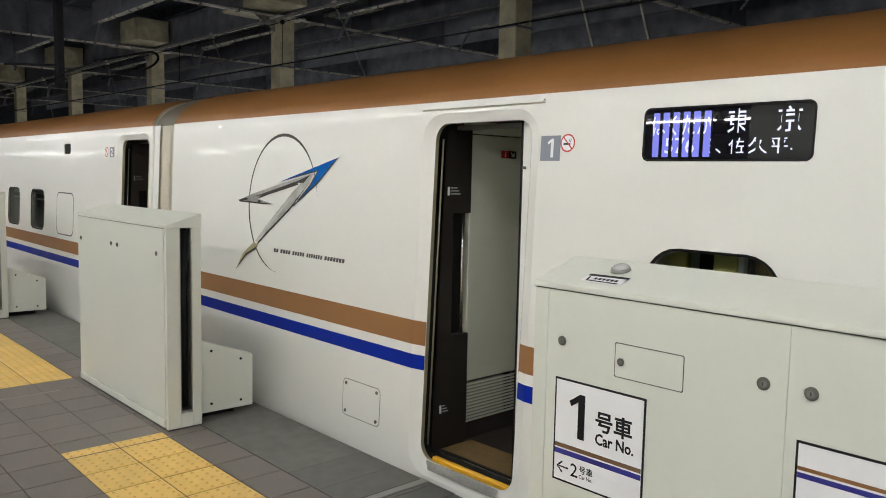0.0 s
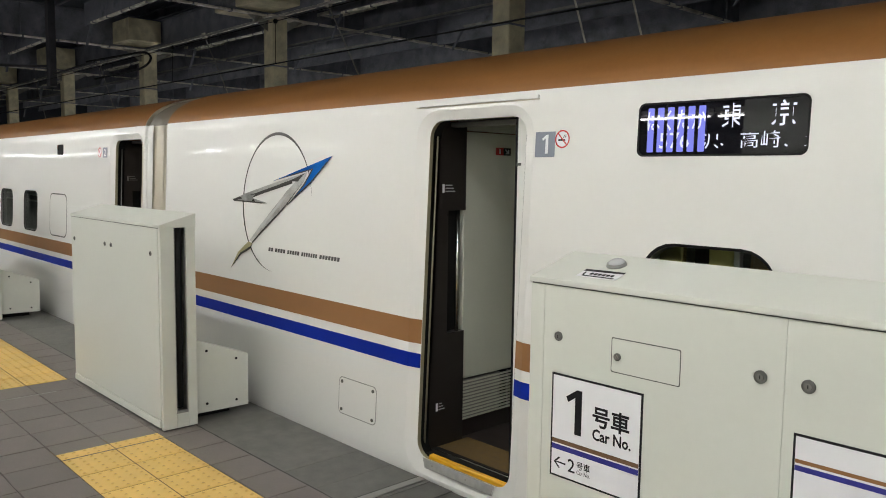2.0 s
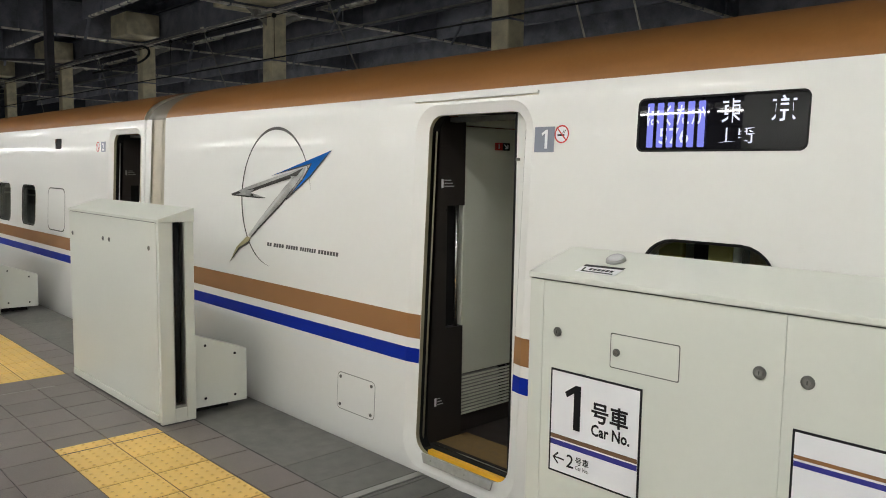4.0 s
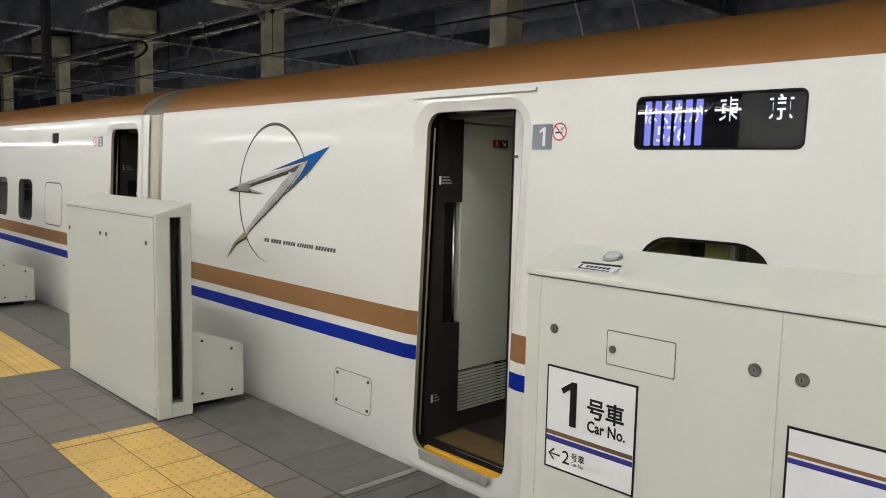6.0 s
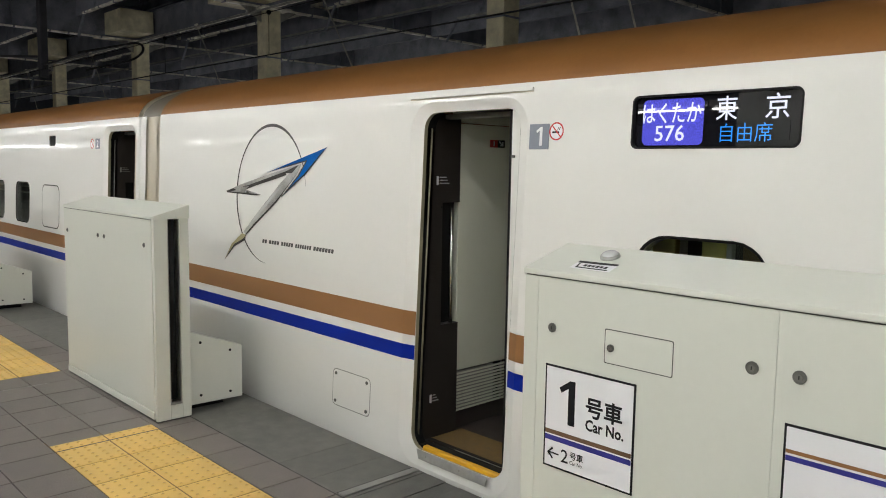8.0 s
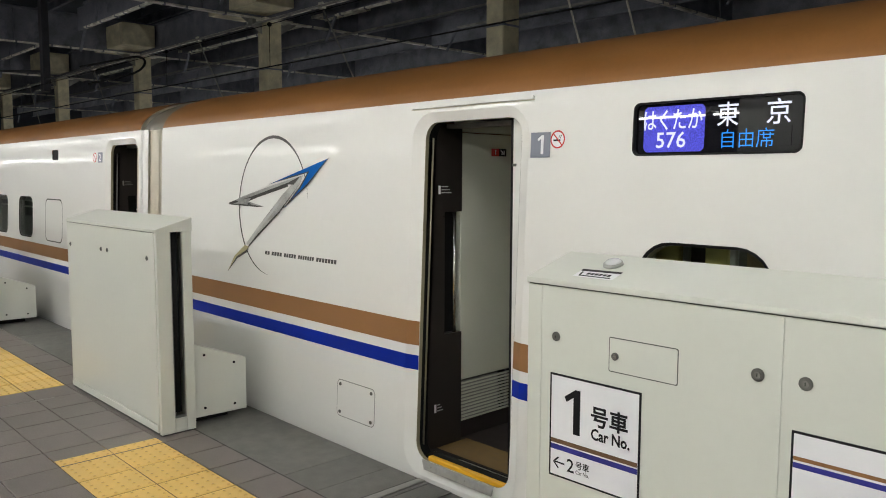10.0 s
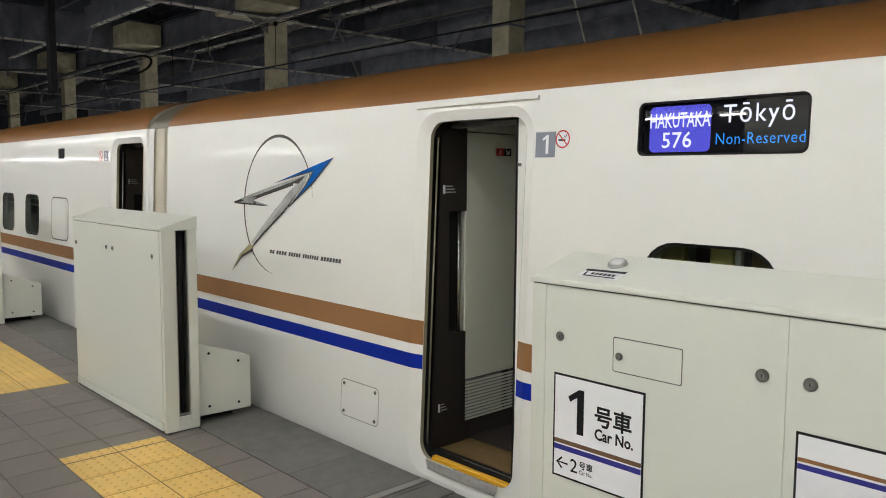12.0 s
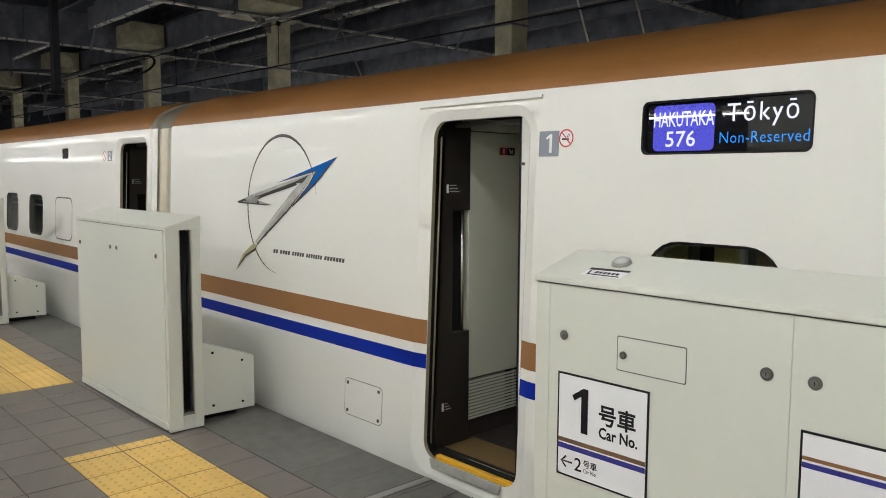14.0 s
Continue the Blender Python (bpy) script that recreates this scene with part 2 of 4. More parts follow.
def words(name, body, size, u, v, place, material, parent, off=0.002, bold=0.0, stretch=1.0, width=None, spacing=1.0, gaps=False):
    """Lettering laid on a surface by place(u, v, off); width: the whole line's length; gaps: columns that stay dark."""
    cu = bpy.data.curves.new(name, "FONT")
    cu.body, cu.size, cu.offset = body, size, bold
    cu.resolution_u = 2
    cu.space_character = spacing
    ob = bpy.data.objects.new(name, cu)
    scene.collection.objects.link(ob)
    bpy.context.view_layer.update()
    me = bpy.data.meshes.new_from_object(ob.evaluated_get(bpy.context.evaluated_depsgraph_get()))
    bpy.data.objects.remove(ob)
    bpy.data.curves.remove(cu)
    xs = [w.co.x for w in me.vertices]
    lo, hi = min(xs), max(xs)
    k = width / (hi - lo) if width else stretch
    own = bmesh.new()
    own.from_mesh(me)
    bpy.data.meshes.remove(me)
    if gaps:
        for i in range(16):
            for edge in (0.0285 + 0.046 * i, 0.044 + 0.046 * i):
                bmesh.ops.bisect_plane(own, geom=list(own.verts) + list(own.edges) + list(own.faces), plane_co=((edge - u) / k + lo, 0, 0), plane_no=(1, 0, 0))
        unlit = [f for f in own.faces if (u + (f.calc_center_median().x - lo) * k - 0.0285) % 0.046 < 0.0155]
        bmesh.ops.delete(own, geom=unlit, context="FACES")
    for w in own.verts:
        w.co = place(u + (w.co.x - lo) * k, v + w.co.y, off)
    return part(name, own, material, parent)


# ---- station: platform, track, hall ----
structure("platform", box(-70, 30, -12, 1.055, -1.25, -0.012), CONC, "dark concrete platform body under the paving", "platform")
structure("ground", box(-400, 400, -400, 400, -1.6, -1.3), CONC, "concrete track bed and ground", "ground")
structure("platform_edge", box(-70, 30, 0.548, 1.068, -0.3, -0.006), SLAB, "worn concrete platform edge", "platform edge")
structure("canopy_ceiling", box(-70, 30, -12, -3.4, 3.3, 3.42), STEEL, "dark panelled canopy ceiling over the platform", "ceiling")
structure("waiting_room_wall", box(-0.3, 12, -4.75, -4.6, -0.01, 3.3), GATE, "cream waiting room wall behind the platform", "wall")
# unseen board, added to keep edge lamps off the train roof and hall
structure("lamp_cutoff_board", box(-70, 30, -1.3, -1.2, 4.155, 8.6), STEEL, "unseen dark board added to cut off the edge lamps' light", "fascia")
structure("wall_south", box(-70, 30, -12.3, -12, -1.25, 9), CONC, "grey concrete station wall behind the platform", "wall")
structure("wall_north", box(-90, 40, 24, 24.3, -1.25, 9), DECK, "dark concrete station wall beyond the tracks", "wall")
structure("wall_east", box(30, 30.3, -12, 24, -1.25, 9), DECK, "dark end wall of the station hall", "wall")
structure("wall_west", box(-71.3, -71, -12, 24, -1.25, 9), DECK, "dark far end of the station hall", "wall")
structure("roof_deck", box(-90, 40, -12.3, 24.3, 8.6, 8.8), DECK, "dark underside of the station roof deck", "ceiling")

COL_X = [-6.86 - 8.92 * k for k in range(-2, 6)]


def column(x):
    t = thing("station_column", x, 10.25, -1.25, "beige painted square steel column with a boxed head", "column", "columns beyond the track")
    part("shaft", box(x - 0.236, x + 0.236, 10.0, 10.487, -1.25, 5.96, 0.02), COLUMN, t)
    part("head", box(x - 1.2, x + 1.45, 8.99, 10.14, 6.12, 6.87, 0.02), COLUMN, t, "wide beige boxed column head")
    part("cap_plate", box(x - 0.5, x + 0.5, 9.8, 10.7, 5.94, 5.99), FLANGE, t)
    part("clamp_band", box(x - 0.25, x + 0.25, 9.985, 10.502, 4.62, 4.66), STEEL, t)
    return t


for x in COL_X:
    column(x)


def i_beam(name, a, b, depth, width, label, group, flange=None):
    """A dark roof beam with a light lower flange, along x or y."""
    t = thing(name, *a, label, "beam", group)
    (x0, y0, z0), (x1, y1, z1) = a, b
    along_x = abs(x1 - x0) > abs(y1 - y0)
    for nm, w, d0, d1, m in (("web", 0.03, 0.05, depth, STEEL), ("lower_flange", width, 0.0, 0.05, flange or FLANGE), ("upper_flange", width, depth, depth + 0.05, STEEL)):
        bm = bmesh.new()
        h = w / 2
        o = (0, h, 0) if along_x else (h, 0, 0)
        vs = []
        for (px, py, pz) in (a, b):
            for s in (-1, 1):
                for d in (d0, d1):
                    vs.append(bm.verts.new((px + s * o[0], py + s * o[1], pz + d)))
        for f in ((0, 1, 3, 2), (4, 6, 7, 5), (0, 4, 5, 1), (2, 3, 7, 6), (1, 5, 7, 3), (0, 2, 6, 4)):
            bm.faces.new([vs[i] for i in f])
        bmesh.ops.recalc_face_normals(bm, faces=bm.faces)
        part(nm, bm, m, t)
    if (flange or FLANGE) is FLANGE:
        run = abs(x1 - x0) + abs(y1 - y0)
        bm = bmesh.new()
        for k in range(int(run / 0.9)):
            d = 0.45 + 0.9 * k + 0.2 * ((k * 7) % 5 - 2) / 2
            h = width / 2 + 0.012
            if along_x:
                box(x0 + d - 0.026, x0 + d + 0.026, y0 - h, y0 + h, z0 - 0.02, z0 + 0.056, bm=bm)
            else:
                box(x0 - h, x0 + h, y0 + d - 0.024, y0 + d + 0.024, z0 - 0.02, z0 + 0.056, bm=bm)
        part("bolt_plates", bm, STEEL, t, "row of small dark bolt plates")
    return t


for x in COL_X:
    i_beam("cross_beam", (x, 3.0, 6.0), (x, 23.9, 6.0), 1.1, 0.15, "deep dark steel roof beam with a pale lower flange", "cross beams")
    i_beam("roof_rafter", (x + 4.48, -1.5, 7.5), (x + 4.48, 23.9, 7.5), 0.5, 0.16, "thin dark steel rafter under the roof deck", "rafters", STEEL)
# past y=12 the flange is coloured dark so that it reads dimmer
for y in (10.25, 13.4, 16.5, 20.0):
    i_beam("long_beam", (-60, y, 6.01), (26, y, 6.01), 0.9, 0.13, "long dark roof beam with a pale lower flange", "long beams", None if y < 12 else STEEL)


def haunched_beam(x0, x1, y):
    """A shorter beam whose pale flange bends down at its free end."""
    # farther beams have their dimness put into a grey flange colour
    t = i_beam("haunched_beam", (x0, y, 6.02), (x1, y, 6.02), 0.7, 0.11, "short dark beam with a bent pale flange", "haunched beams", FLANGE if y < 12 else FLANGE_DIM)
    part("bent_flange", prism_y_bar(x0, x0 - 0.5, 6.03, 5.4, y), STEEL, t)
    part("end_web", box(x0 - 0.6, x0, y - 0.015, y + 0.015, 6.03, 6.7), STEEL, t)


def prism_y_bar(x0, x1, z0, z1, y):
    bm = bmesh.new()
    v = [bm.verts.new((px, y + s, pz + d)) for px, pz in ((x0, z0), (x1, z1)) for s in (-0.04, 0.04) for d in (0, 0.04)]
    for f in ((0, 1, 3, 2), (4, 6, 7, 5), (0, 4, 5, 1), (2, 3, 7, 6), (1, 5, 7, 3), (0, 2, 6, 4)):
        bm.faces.new([v[i] for i in f])
    bmesh.ops.recalc_face_normals(bm, faces=bm.faces)
    return bm


for x in COL_X:
    haunched_beam(x - 4.9, x - 0.15, 6.9)
    haunched_beam(x - 7.1, x - 0.15, 11.25)
    haunched_beam(x - 6.0, x - 0.15, 14.9)
for y in (2.2, 4.6, 8.4, 12.2, 18.2):
    i_beam("purlin", (-60, y, 7.95), (26, y, 7.95), 0.3, 0.12, "slim dark purlin under the roof deck", "purlins", STEEL)


def stiffeners(x):
    """Upright web plates and gussets where a cross beam meets the column line."""
    t = thing("web_stiffener", x, 9.0, 6.05, "row of upright stiffener plates on a dark roof beam", "steel plate", "web stiffeners")
    for k in range(9):
        y = 3.8 + 2.2 * k
        part("stiffener_plate", box(x - 0.07, x + 0.07, y - 0.01, y + 0.01, 6.05, 7.1), STEEL, t)
    for dy in (-0.9, 0.9):
        g = bmesh.new()
        v = [g.verts.new((x + s, 10.25 + p, z)) for s in (-0.01, 0.01) for p, z in ((0.0, 6.0), (dy, 6.0), (0.0, 5.45))]
        for f in ((0, 1, 2), (5, 4, 3), (0, 3, 4, 1), (1, 4, 5, 2), (2, 5, 3, 0)):
            g.faces.new([v[i] for i in f])
        bmesh.ops.recalc_face_normals(g, faces=g.faces)
        part("gusset", g, FLANGE_DIM, t)


def cable_tray(x0, x1, y, z):
    t = thing("cable_tray", x0, y, z, "pale ladder cable tray under the roof beams", "cable tray", "cable trays")
    for s in (-0.25, 0.25):
        part("tray_rail", box(x0, x1, y + s - 0.015, y + s + 0.015, z, z + 0.09), FLANGE, t)
    for k in range(int((x1 - x0) / 0.3)):
        part("tray_rung", box(x0 + 0.3 * k + 0.1, x0 + 0.3 * k + 0.22, y - 0.235, y + 0.235, z + 0.01, z + 0.035), FLANGE, t)


for x in COL_X:
    stiffeners(x)
    cable_tray(x - 3.0, x + 2.2, 11.9, 6.25)
for y, z, r in ((9.75, 5.86, 0.03), (9.62, 5.8, 0.02), (12.9, 5.95, 0.03)):
    t = thing("conduit", -15.0, y, z, "thin pale conduit run under the roof beams", "conduit", "conduits")
    part("conduit_pipe", rod((-60, y, z), (26, y, z), r, 6), FLANGE_DIM, t)
    for k in range(0, 8):
        part("conduit_clip", box(COL_X[k] - 0.04, COL_X[k] + 0.04, y - 0.05, y + 0.05, z - 0.02, 6.02), FLANGE_DIM, t)


def brace(x, y, z0, z1, lean, r=0.035):
    t = thing("brace_rod", x, y, z1, "thin pale steel rod hung from the roof", "rod", "hung rods")
    # rods farther left are dimmed through their colour
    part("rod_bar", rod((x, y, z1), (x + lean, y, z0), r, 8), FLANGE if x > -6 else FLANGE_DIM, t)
    part("end_plate", box(x - 0.09, x + 0.09, y - 0.06, y + 0.06, z1 - 0.05, z1 + 0.12), FLANGE, t)


for x, lean in ((-13.19, 1.8), (-20.17, 2.08), (-5.58, 0.87), (-4.34, 0.8), (-29.6, 2.0), (-38.4, 2.0)):
    brace(x, 10.25, 3.4, 6.0, lean, 0.019)


def catenary_post(x):
    t = thing("catenary_post", x, 6.0, 8.6, "black catenary support hanging from the station roof", "catenary post", "catenary posts")
    part("drop_post", box(x - 0.165, x + 0.165, 5.9, 6.1, 4.15, 8.6, 0.02), IRON, t)
    part("arm", rod((x, 6.0, 4.75), (x - 6.2, 6.0, 5.35), 0.04, 8), IRON, t)
    part("stay", rod((x, 6.0, 4.5), (x + 3.6, 6.0, 4.55), 0.03, 8), IRON, t)
    bm = bmesh.new()
    prev = None
    for i in range(17):
        a = radians(-90 + 180 * i / 16)
        p = (x + 6.4 + 0.9 * math.cos(a), 6.0, 4.28 + 0.2 * math.sin(a))
        if prev:
            rod(prev, p, 0.028, 6, bm)
        prev = p
    rod((x + 3.6, 6.0, 4.08), (x + 6.4, 6.0, 4.08), 0.026, 6, bm)
    rod((x + 3.0, 6.0, 4.6), (x + 6.4, 6.0, 4.48), 0.026, 6, bm)
    part("loop_cable", bm, RUBBER, t)


catenary_post(-21.6)

# contact wire and messenger above the far track
for y, z, r, nm in ((5.2, 3.42, 0.011, "contact_wire"), (5.2, 4.1, 0.007, "messenger_wire")):
    t = thing(nm, -10, y, z, "thin dark overhead line wire above the track", "wire", "overhead wires")
    part("wire_run", rod((-70, y, z), (30, y, z), r, 6), RUBBER, t)


for x in (-7.42, -11.35, -0.7):
    t = thing("wire_dropper", x, 5.2, 3.42, "thin dark dropper between the overhead wires", "wire", "wire droppers")
    part("dropper_rod", rod((x, 5.2, 3.42), (x, 5.2, 4.1), 0.006, 6), RUBBER, t)
    ball = bmesh.new()
    bmesh.ops.create_uvsphere(ball, u_segments=10, v_segments=6, radius=0.04, matrix=Matrix.Translation((x, 5.2, 4.1)))
    part("dropper_clamp", ball, RUBBER, t, "", True)


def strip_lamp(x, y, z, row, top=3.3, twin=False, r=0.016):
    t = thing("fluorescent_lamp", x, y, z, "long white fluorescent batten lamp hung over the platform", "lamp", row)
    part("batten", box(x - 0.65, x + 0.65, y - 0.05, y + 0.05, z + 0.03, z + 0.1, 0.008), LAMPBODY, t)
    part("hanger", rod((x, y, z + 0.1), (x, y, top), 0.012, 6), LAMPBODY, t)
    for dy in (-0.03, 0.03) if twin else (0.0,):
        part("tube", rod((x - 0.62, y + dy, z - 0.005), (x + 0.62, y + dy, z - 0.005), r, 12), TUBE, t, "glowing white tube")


for k in range(-27, 13):
    if 1.0 + 1.36 * k < 0.2 and k not in (-14, -13, -7, -4):
        strip_lamp(1.0 + 1.36 * k, -5.3, 2.74, "lamps over the platform middle", r=0.0095)
    if k < -18:
        continue
    strip_lamp(0.6 + 1.34 * k, -3.0, 3.17, "lamps over the waiting line", 8.6)
    if k > -9 or k % 2:
        strip_lamp(0.9 + 1.34 * k, -1.5, 4.3, "lamps along the platform edge", 8.6, True)
# lamps out of sight behind the train, added to light columns and roof steel
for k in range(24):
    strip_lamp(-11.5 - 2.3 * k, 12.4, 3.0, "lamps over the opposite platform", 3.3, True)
# one more added to brighten the nearest column's side face
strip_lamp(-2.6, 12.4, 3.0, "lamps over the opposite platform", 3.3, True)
# added rail for these lamps, its posts hidden behind the columns
rail = box(-70, 20, 12.3, 12.5, 3.3, 3.38)
for x in COL_X:
    xr = 3.93 + (x - 3.93) * 14.0 / 11.9
    box(xr - 0.05, xr + 0.05, 12.35, 12.45, 3.38, 8.6, bm=rail)
structure("fill_lamp_rail", rail, STEEL, "dark steel rail added to carry the unseen hall lamps", "rail")

# ---- train ----
def figure_one(u, v, w, h):
    """The outline of the figure 1: an upright stem with a slanting flag."""
    return [(u + 0.58 * w, v), (u + w, v), (u + w, v + h), (u + 0.68 * w, v + h), (u, v + 0.80 * h), (u + 0.14 * w, v + 0.69 * h), (u + 0.58 * w, v + 0.82 * h)]


ROOFLINE = [(skin_y(2.04), 2.04), (1.246, 2.07), (1.272, 2.115), (1.33, 2.175), (1.43, 2.235), (1.57, 2.29), (1.75, 2.335), (2.0, 2.372), (2.4, 2.405), (2.84, 2.415)]


def smooth_line(pts, n=4):
    out = []
    for i in range(len(pts) - 1):
        p0, p1, p2, p3 = (Vector(pts[max(0, min(len(pts) - 1, i + d))]) for d in (-1, 0, 1, 2))
        for k in range(n):
            u = k / n
            out.append(tuple(0.5 * ((2 * p1) + (p2 - p0) * u + (2 * p0 - 5 * p1 + 4 * p2 - p3) * u * u + (3 * p1 - p0 - 3 * p2 + p3) * u ** 3)))
    return out + [pts[-1]]


def sheet_x(line, xs, bm=None):
    bm = bm or bmesh.new()
    rows = [[bm.verts.new((x, y, z)) for y, z in line] for x in xs]
    for a, b in zip(rows, rows[1:]):
        for i in range(len(line) - 1):
            bm.faces.new((a[i], b[i], b[i + 1], a[i + 1]))
    return bm


def car_shell(car, x0, x1, holes):
    """Side wall with openings cut through it, shoulder, roof and the plain far side."""
    bm = bmesh.new()
    edges = []
    for loop in [[(x0, -0.15), (x1, -0.15), (x1, 2.04), (x0, 2.04)]] + holes:
        v = [bm.verts.new((x, 0, z)) for x, z in loop]
        edges += [bm.edges.new((v[i], v[(i + 1) % len(v)])) for i in range(len(v))]
    bmesh.ops.triangle_fill(bm, edges=edges, use_beauty=True, use_dissolve=False, normal=(0, -1, 0))
    bmesh.ops.recalc_face_normals(bm, faces=bm.faces)
    if bm.faces[0].normal.y > 0:
        bmesh.ops.reverse_faces(bm, faces=bm.faces)
    for z in (1.93, 1.945, 1.957, 1.968, 1.979, 1.99, 2.0, 2.01, 2.02, 2.03):
        bmesh.ops.bisect_plane(bm, geom=list(bm.verts) + list(bm.edges) + list(bm.faces), plane_co=(0, 0, z), plane_no=(0, 0, 1))
    for w in bm.verts:
        w.co.y = skin_y(w.co.z)
    part("side_wall", bm, WHITE, car, "", True)
    half = smooth_line(ROOFLINE, 6)
    line = half + [(5.68 - y, z) for y, z in half[-2::-1]]
    part("roof", sheet_x(line, [x0, x1]), BROWN, car, "copper-brown painted roof", True)
    low = smooth_line([(skin_y(-0.15), -0.15), (1.15, -0.4), (1.2, -0.7), (1.32, -0.95), (1.5, -1.0)], 4)
    part("skirt", sheet_x(low[::-1], [x0, x1]), WHITE, car, "", True)
    part("far_side", box(x0, x1, 4.43, 4.5, -1.0, 2.03), WHITE, car)
    part("underframe", box(x0 + 0.02, x1 - 0.02, 1.35, 4.43, -1.05, -0.02), DARKIN, car)
    for xe, way in ((x0, -1), (x1, 1)):
        bm = bmesh.new()
        zs = [-0.15, 1.0, 1.93, 1.96, 1.99, 2.01, 2.04]
        rows = [[bm.verts.new((xe + way * 0.035 * math.sin(a), skin_y(z) + 0.035 * (1 - math.cos(a)), z)) for z in zs] for a in (0, 0.4, 0.8, 1.2, 1.57)]
        for a, b in zip(rows, rows[1:]):
            for i in range(len(zs) - 1):
                bm.faces.new((a[i], a[i + 1], b[i + 1], b[i]) if way > 0 else (a[i], b[i], b[i + 1], a[i + 1]))
        part("body_corner", bm, WHITE, car, "", True)
    for nm, xa, xb in (("end_wall", x0 + 0.004, x0 + 0.06), ("end_wall", x1 - 0.06, x1 - 0.004)):
        prof = [(skin_y(-0.1) + 0.004, -0.1), (skin_y(1.96) + 0.004, 1.96)] + [(y + 0.006, z - 0.006) for y, z in half[4:]] + [(4.43, 2.0), (4.43, -0.1)]
        part(nm, prism_x(prof, xa, xb), GAP, car)


def stripe(car, name, x0, x1, z0, z1, m, off=0.0015):
    part(name, flat([(x0, z0), (x1, z0), (x1, z1), (x0, z1)], on_skin, 0.0003, off), m, car)


def entrance(car, x0, x1, z0=0.06, z1=1.925, sign=False):
    """Door surround, reveal, threshold and the vestibule seen through the open doorway."""
    outer = rounded(x0 - 0.085, x1 + 0.062, z0 - 0.085, z1 + 0.052, 0.15)
    inner = rounded(x0, x1, z0, z1, 0.09)
    part("door_surround", ribbon(outer, inner, on_skin, 0.0, -0.022), WHITE, car, "pale bevelled door surround", True)
    part("door_reveal", ribbon(inner, inner, on_skin, -0.022, -0.046), OLIVE, car, "olive metal door reveal", True)
    grown = rounded(x0 - 0.012, x1 + 0.012, z0 - 0.012, z1 + 0.012, 0.1)
    part("rubber_seal", ribbon(grown, grown, on_skin, -0.047, -0.115), RUBBER, car, "black rubber door seal", True)
    # second car's strip takes a duller metal, its dimness put into the colour
    part("door_edge_strip", rod((x0 - 0.009, 1.235, z0 + 0.03), (x0 - 0.009, 1.31, z1 - 0.08), 0.0055, 8), OLIVE if sign else DULL, car, "pale edge strip of the door seal", True)
    # black strip drawn as the shade in the crease between leaf and surround
    part("door_edge_crease", flat([(x1 - 0.006, z0 + 0.09), (x1 + 0.002, z0 + 0.09), (x1 + 0.002, z1 - 0.09), (x1 - 0.006, z1 - 0.09)], on_skin, -0.032, 0.004), RUBBER, car, "thin black strip put in for the shaded doorway crease")
    xj = x0 - 0.012
    outline = [(1.272, z0), (1.54, z0), (1.54, 0.722), (1.402, 0.722), (1.402, 1.43), (1.54, 1.43), (1.54, 1.93), (1.272, 1.93)]
    part("jamb_panel", prism_x(outline, xj - 0.05, xj), JAMB, car, "dark brown door pocket panel")
    part("jamb_screw", rod((xj - 0.004, 1.395, 1.405), (xj + 0.002, 1.395, 1.405), 0.004, 8), RUBBER, car)
    # black block closes the notch from behind
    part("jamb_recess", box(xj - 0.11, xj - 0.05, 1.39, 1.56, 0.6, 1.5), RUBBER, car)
    part("grab_rail", rod((xj - 0.02, 1.497, 0.70), (xj - 0.02, 1.497, 1.44), 0.0125, 12), CHROME, car, "chrome grab rail", True)
    part("partition", box(xj - 0.06, xj - 0.012, 1.54, 2.6, 0.424, 1.884, 0.003), PANEL, car, "light grey vestibule partition")
    part("partition_base", box(xj - 0.09, xj - 0.035, 1.54, 2.6, z0, 0.424), DARKIN, car)
    part("partition_top", box(xj - 0.07, xj - 0.02, 1.54, 2.6, 1.892, 1.96), PANEL, car)
    for i in range(12):
        z = 0.172 + 0.0203 * i
        part("grille_slat", box(xj - 0.0225, xj - 0.014, 1.55, 2.3, z, z + 0.011), PANEL, car)
    part("grille_backing", box(xj - 0.06, xj - 0.0185, 1.55, 1.872, 0.172, 0.415), DULL, car, "shaded sheet behind the grille slats")
    # black sheet close behind the slats stands in for the opening's shade
    part("grille_shade_sheet", box(xj - 0.06, xj - 0.022, 1.876, 2.3, 0.172, 0.415), RUBBER, car, "black sheet put in for the shaded grille opening")
    for y in (1.876, 1.955):
        part("grille_post", box(xj - 0.03, xj - 0.0152, y - 0.004, y + 0.004, 0.172, 0.415), DULL, car)
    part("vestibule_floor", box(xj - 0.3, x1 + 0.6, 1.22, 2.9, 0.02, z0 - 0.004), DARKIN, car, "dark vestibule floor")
    part("door_mat", box(xj + 0.005, x1 + 0.1, 1.335, 1.585, z0 - 0.004, z0 + 0.004), MATF, car, "tan entrance mat")
    part("vestibule_back", box(xj - 0.3, x1 + 0.6, 2.6, 2.66, 0.0, 2.1), PANEL, car)
    part("vestibule_side", box(x1 + 0.5, x1 + 0.55, 1.3, 2.6, 0.0, 2.1), PANEL, car)
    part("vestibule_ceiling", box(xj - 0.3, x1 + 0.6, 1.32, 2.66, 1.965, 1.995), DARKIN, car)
    part("head_rail", box(x0, x1, 1.40, 1.46, 1.9, 1.925, 0.003), DULL, car, "door track in the doorway head")
    leaf = part("door_leaf", box(x1 - 0.1, x1 + 0.45, 1.292, 1.328, z0 + 0.01, z1 - 0.005, 0.004), WHITE, car, "white slid-back door leaf")
    part("leaf_rubber", box(x1 - 0.117, x1 - 0.1005, 1.298, 1.322, z0 + 0.01, z1 - 0.005), RUBBER, leaf, "black rubber edge of the door leaf")
